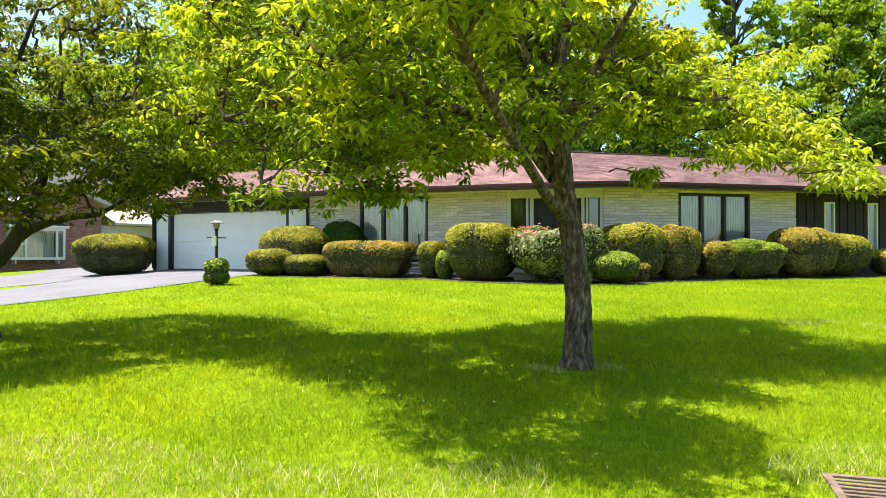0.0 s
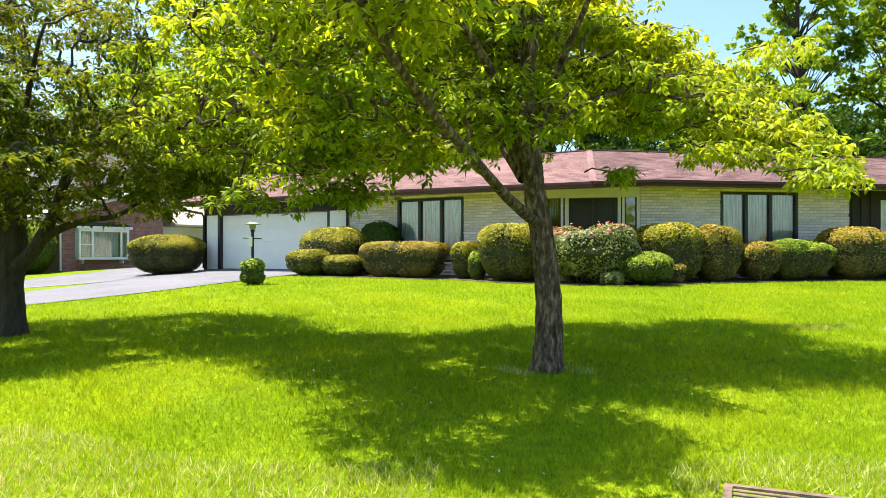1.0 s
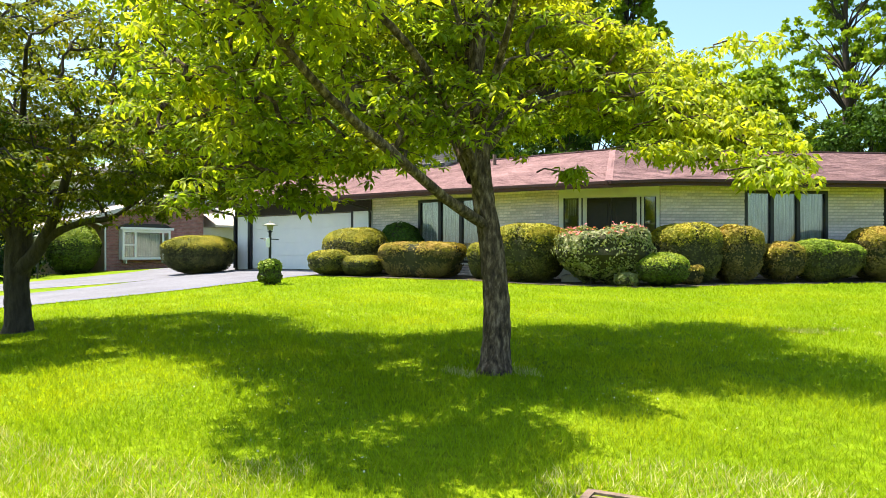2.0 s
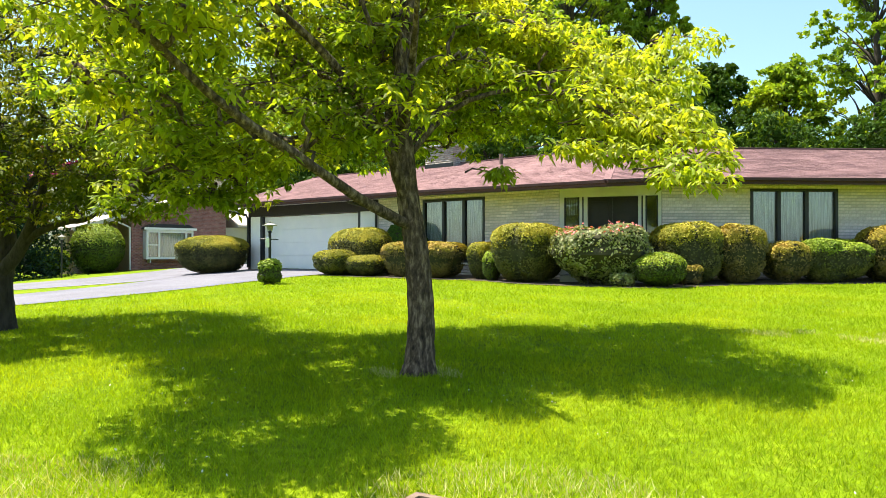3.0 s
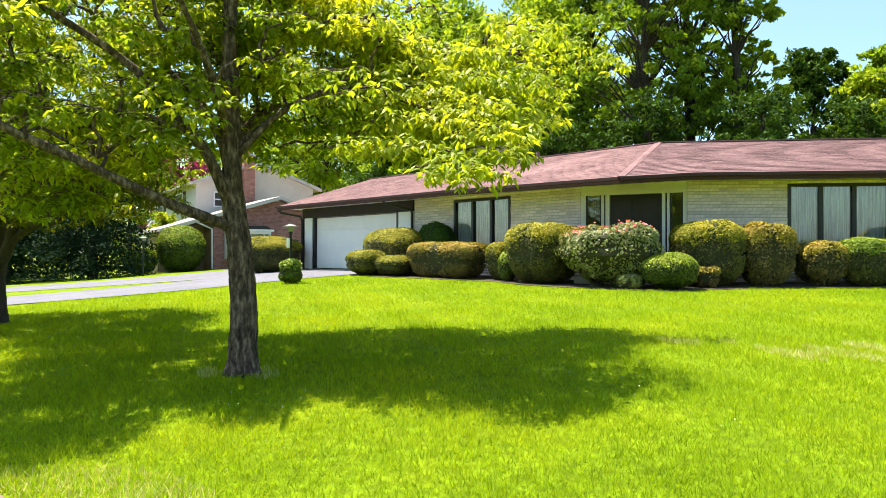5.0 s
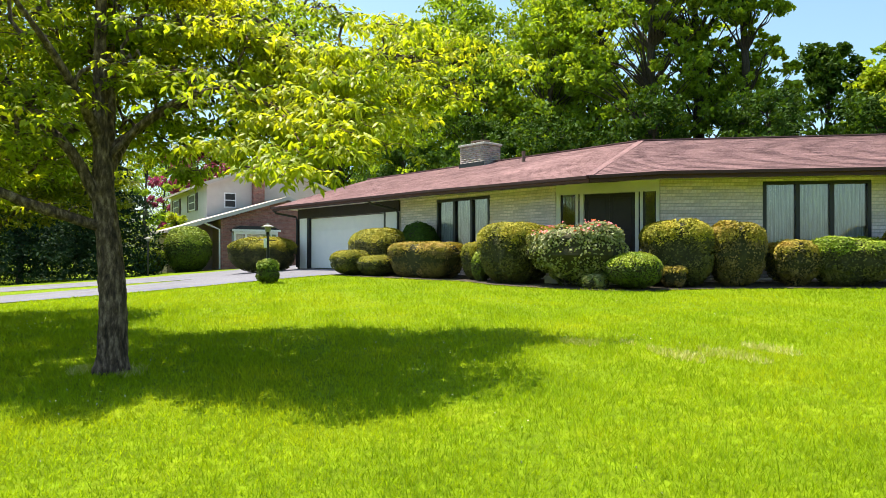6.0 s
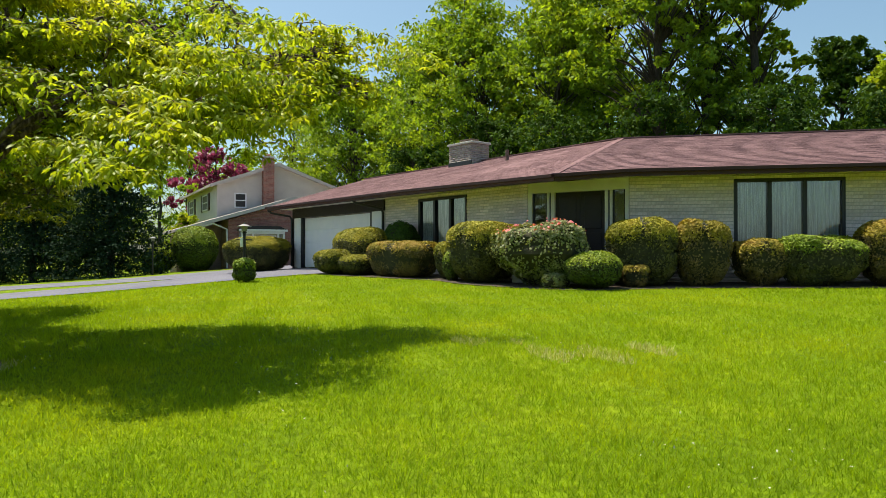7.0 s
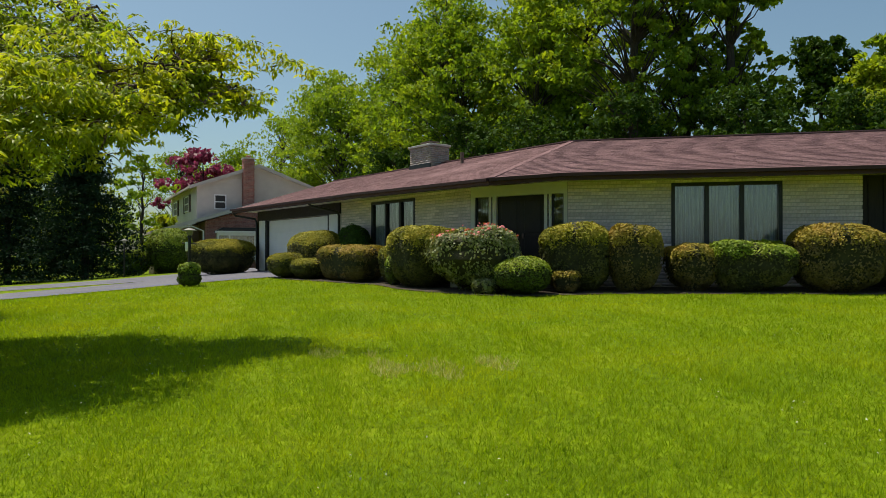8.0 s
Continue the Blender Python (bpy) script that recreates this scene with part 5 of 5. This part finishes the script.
prism("hood", NF, [(0.5, 2.86), (3.2, 2.86), (3.2, 2.95), (2.8, 3.15), (0.9, 3.15), (0.5, 2.95)], -0.58, -0.016, M_BLACK, bay, "dark metal hood")
part("hood_trim", boxes((0.46, 3.24, -0.61, -0.582, 2.84, 2.96)), M_WHITE, bay, matrix=NF)
for bx in (0.85, 2.85):
    part("bracket", boxes((bx - 0.03, bx + 0.03, -0.4, -0.016, 1.1, 1.298)), M_WHITE, bay, matrix=NF)
pipe("downspout", [NF @ Vector(p) for p in ((-1.0, -0.45, 3.28), (-0.5, -0.25, 3.1), (-0.1, -0.08, 2.95), (-0.08, -0.08, 0.75))], 0.05, M_WHITE, nb, "white downspout")
# upper storey
up = prism("wall", NF, [(0.3, 0.4), (7.9, 0.4), (7.9, 6.0), (4.1, 7.35), (0.3, 6.0)], 5.0, 17.6, M_SIDEVINYL, nb, "pale lapped siding of the upper storey")
for k in range(24):
    zz = 3.3 + 0.17 * k
    half = 3.8 if zz < 5.85 else 3.8 * (7.3 - zz - 0.15) / 1.3
    if half > 0.25:
        part("siding_board", boxes((4.1 - half, 4.1 + half, 4.978, 4.999, zz, zz + 0.155)), M_SIDEVINYL, up, matrix=NF)
prism("roof", NF, [(-0.2, 5.78), (4.1, 7.32), (8.4, 5.78), (8.4, 5.92), (4.1, 7.48), (-0.2, 5.92)], 4.6, 18.0, M_PALESHINGLE, nb, "pale shingle roof of the upper storey")
prism("barge_board", NF, [(-0.2, 5.72), (4.1, 7.26), (8.4, 5.72), (8.4, 5.922), (4.1, 7.482), (-0.2, 5.922)], 4.55, 4.598, M_GREYTRIM, nb, "weathered pale grey barge board")


def sash(frame_m, x0, x1, z0, z1, y, parent):
    w = part("window", boxes((x0, x1, y - 0.06, y, z1 - 0.07, z1), (x0, x1, y - 0.06, y, z0, z0 + 0.07), (x0, x0 + 0.07, y - 0.06, y, z0 + 0.07, z1 - 0.07), (x1 - 0.07, x1, y - 0.06, y, z0 + 0.07, z1 - 0.07), (x0 + 0.07, x1 - 0.07, y - 0.06, y, (z0 + z1) / 2 - 0.03, (z0 + z1) / 2 + 0.03)), M_WHITE, parent, "white sash window", matrix=frame_m)
    part("pane", boxes((x0 + 0.07, x1 - 0.07, y - 0.03, y - 0.024, z0 + 0.07, (z0 + z1) / 2 - 0.03)), M_BLACK, w, "dark glass", matrix=frame_m)
    part("pane", boxes((x0 + 0.07, x1 - 0.07, y - 0.03, y - 0.024, (z0 + z1) / 2 + 0.03, z1 - 0.07)), M_BLACK, w, "dark glass", matrix=frame_m)
    return w


sash(NF, 1.35, 2.1, 4.5, 5.45, 4.97, nb)
NS = Matrix.Translation(NF @ Vector((0.3, 17.6, 0))) @ Matrix.Rotation(N_TURN - math.pi / 2, 4, "Z")
for x in (1.6, 7.4):
    w = sash(NS, x, x + 2.0, 4.5, 5.55, -0.02, nb)
    for sx in (x - 0.62, x + 2.04):
        part("shutter", boxes((sx, sx + 0.58, -0.05, -0.004, 4.45, 5.6)), M_FASCIA, w, "dark brown shutter", matrix=NS)
nch = part("chimney", boxes((3.1, 3.75, 4.4, 4.97, 0.6, 7.75)), M_REDMORTAR, nb, "red brick chimney on the gable wall", matrix=NF)
brick_box(NF, 3.1, 3.75, 4.4, 4.97, 0.6, 7.75, nch, RS, M_REDBRICK, 0.076, 0.22)
part("chimney_cap", boxes((3.04, 3.81, 4.34, 5.03, 7.752, 7.84)), M_CONCRETE, nch, matrix=NF)
part("clay_pot", boxes((3.28, 3.56, 4.55, 4.83, 7.842, 8.0), bevel=0.03), M_REDBRICK, nch, matrix=NF)

M_LAMPCAP = mat("weathered_grey_metal", [(0.2, 0.19, 0.18), (0.3, 0.29, 0.27)], 12, 0.6, 0.2, 60)


# ---- lamp post with an ivy-clad foot ----
def lamp_post(name, label, x, y, height, ivy=True):
    g = gz(x, y)
    ob = thing(name, label, "lamp post", (x, y, g))
    pole = pipe("post", [(x, y, g - 0.05), (x, y, g + 0.4), (x, y, g + height - 0.16)], 0.038, M_BLACK, ob)
    bm = bmesh.new()
    for z, r in ((height - 0.17, 0.05), (height - 0.15, 0.075), (height - 0.13, 0.04)):
        bmesh.ops.create_cone(bm, cap_ends=True, segments=16, radius1=r, radius2=r * 0.8, depth=0.02, matrix=Matrix.Translation((x, y, g + z)))
    part("collar", bm, M_BLACK, ob)
    bm = bmesh.new()
    bmesh.ops.create_cone(bm, cap_ends=True, segments=16, radius1=0.065, radius2=0.09, depth=0.13, matrix=Matrix.Translation((x, y, g + height - 0.055)))
    part("lantern_glass", bm, M_LAMPCAP, ob, "dull frosted glass", smooth=False)
    bm = bmesh.new()
    bmesh.ops.create_cone(bm, cap_ends=True, segments=20, radius1=0.19, radius2=0.05, depth=0.06, matrix=Matrix.Translation((x, y, g + height + 0.042)))
    bmesh.ops.create_cone(bm, cap_ends=True, segments=20, radius1=0.19, radius2=0.19, depth=0.015, matrix=Matrix.Translation((x, y, g + height + 0.012)))
    bmesh.ops.create_uvsphere(bm, u_segments=10, v_segments=6, radius=0.03, matrix=Matrix.Translation((x, y, g + height + 0.09)))
    part("shade", bm, M_LAMPCAP, ob, "wide grey metal cap")
    if ivy:
        pipe("cross_bar", [(x - 0.24, y - 0.05, g + height - 0.33), (x + 0.22, y + 0.03, g + height - 0.35)], 0.014, M_BLACK, ob)
        bm = bmesh.new()
        box(bm, x - 0.07, x + 0.02, y - 0.1, y - 0.06, g + height - 0.55, g + height - 0.3, 0.01)
        part("name_board", bm, M_WHITE, ob, "small white hanging board")
    return ob


lamp_post("lamp_post", "black garden lamp post with a grey cap", -5.5, 17.25, 1.5)
shrub("ivy_mound", "rounded green ivy mound at the foot of the lamp post", -5.5, 17.25, 0.3, 0.3, gz(-5.5, 17.25) + 0.62, M_BOXSHADE, 61, power=2.5, leaf=0.07, density=2200, amp=0.08, category="ivy", lit_top=M_BOX, taper=-0.15)
lamp_post("lamp_post", "thin black lamp post at the neighbour's lawn", -19.68, 26.6, 1.75, False)

# ---- small pale ornament among the shrubs ----
ox, oy = 0.02, 19.25
og = gz(ox, oy)
orn = thing("garden_ornament", "small pale pink stone ornament between clipped shrubs", "garden ornament", (ox, oy, og))
bm = bmesh.new()
prof = [(0.09, 0.0), (0.09, 0.05), (0.05, 0.08), (0.045, 0.3), (0.1, 0.36), (0.11, 0.46), (0.08, 0.52), (0.03, 0.56)]
rings = [[bm.verts.new((ox + r * math.cos(k * math.pi / 6), oy + r * math.sin(k * math.pi / 6), og + h)) for k in range(12)] for r, h in prof]
for a, b in zip(rings, rings[1:]):
    for k in range(12):
        bm.faces.new((a[k], a[(k + 1) % 12], b[(k + 1) % 12], b[k]))
bm.faces.new(rings[-1])
M_PALESTONE = mat("pale_pink_stone", [(0.5, 0.42, 0.42), (0.62, 0.54, 0.53)], 9, 0.85, 0.2, 60)
part("body", bm, M_PALESTONE, orn, smooth=True)

# ---- storm drain grate at the lawn's edge ----
grate_at = (1.95, 3.5)
gg = gz(*grate_at)
GM = Matrix.Translation((1.9, 3.58, gg + 0.002)) @ Matrix.Rotation(radians(-18), 4, "Z")
grate = thing("storm_drain", "rusty iron storm drain grate sunk in the grass", "drain grate", (2.0, 3.5, gg))
part("frame", boxes((0, 0.66, -0.04, 0, -0.06, 0.01), (0, 0.66, -0.62, -0.58, -0.06, 0.01), (0, 0.04, -0.58, -0.04, -0.06, 0.01), (0.62, 0.66, -0.58, -0.04, -0.06, 0.01)), M_IRON, grate, matrix=GM)
for k in range(9):
    y = -0.07 - 0.058 * k
    part("bar", boxes((0.042, 0.618, y - 0.02, y, -0.05, 0.006), bevel=0.003), M_IRON, grate, matrix=GM)
part("sump", boxes((0.041, 0.619, -0.579, -0.041, -0.12, -0.055)), M_CORE, grate, matrix=GM)

# ---- grass ----
RG = np.random.default_rng(77)
PATHX, PATHY = np.array([0, 0.86, 2.24, 3.3, 4.57, 5.9, 7.25, 8.3, 9.3]), np.array([0, 0.01, 0.2, 0.46, 0.92, 1.5, 2.1, 2.6, 3.27])


def drive_x(y):
    """Where the lawn ends at the driveway."""
    return np.interp(y, [p[1] for p in DRIVE_NEAR], [p[0] for p in DRIVE_NEAR])


def grow(n, x0, x1, y0, y1, keep):
    p = RG.uniform((x0, y0), (x1, y1), (n, 2))
    d = np.min(np.hypot(p[:, 0:1] - PATHX[None], p[:, 1:2] - PATHY[None]), axis=1)
    ok = keep(p, d)
    return p[ok], d[ok]


def patchy(p, f, ph):
    return 0.5 + 0.25 * (np.sin(p[:, 0] * f + ph) * np.sin(p[:, 1] * f * 1.2 + 2 * ph) + np.sin(p[:, 0] * f * 2.3 + p[:, 1] * f * 1.7 + ph))


def lawn_only(p):
    q = (p[:, 0] > drive_x(p[:, 1]) + 0.05) & (p[:, 1] < np.interp(p[:, 0], [b[0] for b in BED_EDGE], [b[1] for b in BED_EDGE]) + 0.06 * np.sin(p[:, 0] * 7))
    local = (p - np.array([1.9, 3.58])) @ np.array([[math.cos(0.297), math.sin(0.297)], [-math.sin(0.297), math.cos(0.297)]])
    return q & ~((local[:, 0] > -0.02) & (local[:, 0] < 0.66) & (local[:, 1] > -0.62) & (local[:, 1] < 0.02)) & ~(np.hypot(p[:, 0] - TX, p[:, 1] - TY) < 0.19)


pts, dist = grow(3600000, -10, 24, 2.2, 22, lambda p, d: lawn_only(p) & (RG.uniform(0, 1, len(p)) < 1.3 / (1 + (d / 4.0) ** 2)) & (d > 2.0))
tall = patchy(pts, 1.9, 0.7) * 0.6 + patchy(pts, 5.1, 2.2) * 0.4
length = (0.022 + 0.042 * tall) * RG.uniform(0.6, 1.35, len(pts))
wide = 0.003 + 0.00095 * dist
V, F = blade_cloud(np.stack([pts[:, 0], pts[:, 1], ground_z(pts[:, 0], pts[:, 1]) - 0.004], 1), length, wide, RG, 1.5)
grass = raw("grass", V, F, M_BLADE)
tagged(grass, "bright yellow-green mown grass blades", "grass", kind="stuff")


def dry_keep(p, d):
    strip = (p[:, 1] < 3.72 - 0.2 * p[:, 0] + 0.16 * np.sin(p[:, 0] * 2.1)) & (p[:, 0] < 0.5)
    spot = np.zeros(len(p), dtype=bool)
    for x, y, r in DRY_SPOTS:
        spot |= np.hypot((p[:, 0] - x) / 1.6, p[:, 1] - y) < r * (0.6 + 0.4 * np.sin(p[:, 0] * 9 + p[:, 1] * 7))
    rim = np.hypot((p[:, 0] - 2.4) / 1.5, p[:, 1] - 3.55) < 0.5
    return lawn_only(p) & (strip | spot | rim) & (RG.uniform(0, 1, len(p)) < 0.45)


DRY_SPOTS = [(TX, TY, 0.3), (4.85, 9.5, 0.3), (6.1, 9.1, 0.5), (6.6, 9.65, 0.35)]
pts, dist = grow(420000, -6, 9, 2.2, 10, dry_keep)
V, F = blade_cloud(np.stack([pts[:, 0], pts[:, 1], ground_z(pts[:, 0], pts[:, 1])], 1), RG.uniform(0.02, 0.065, len(pts)), 0.004 + 0.0008 * dist, RG, 1.3)
tagged(raw("dry_grass", V, F, M_DRY), "straw-coloured dry grass by the roadside", "grass", kind="stuff")
pts, dist = grow(3600, -4, 16, 3.0, 14, lambda p, d: lawn_only(p) & (patchy(p, 0.9, 1.1) > 0.62))
c = np.stack([pts[:, 0], pts[:, 1], ground_z(pts[:, 0], pts[:, 1]) + RG.uniform(0.05, 0.1, len(pts))], 1)
V, F = rhombs(c, 0.016, RG, 2.0)
M_CLOVER = mat("white_clover_head", [(0.42, 0.44, 0.28), (0.55, 0.56, 0.4)], 20, 0.8)
tagged(raw("clover_heads", V, F, M_CLOVER), "scattered white clover heads in the lawn", "clover", kind="stuff")
# bright new blades of coarse grass
pts, dist = grow(45000, -6, 18, 3.0, 12, lambda p, d: lawn_only(p) & (patchy(p, 2.7, 4.0) > 0.66))
V, F = blade_cloud(np.stack([pts[:, 0], pts[:, 1], ground_z(pts[:, 0], pts[:, 1])], 1), RG.uniform(0.05, 0.115, len(pts)), 0.003 + 0.0007 * dist, RG, 1.0)
tagged(raw("coarse_grass", V, F, M_BLADE), "longer tufts of coarse grass", "grass", kind="stuff")

# ---- bricks of the house front, last ----
lay_bricks(FL, BRICK_L0, LEN_L - 0.005, [W1], wall_left, RS)
lay_bricks(FR, 0.02, LEN_R, [W2], wall_right, RS)
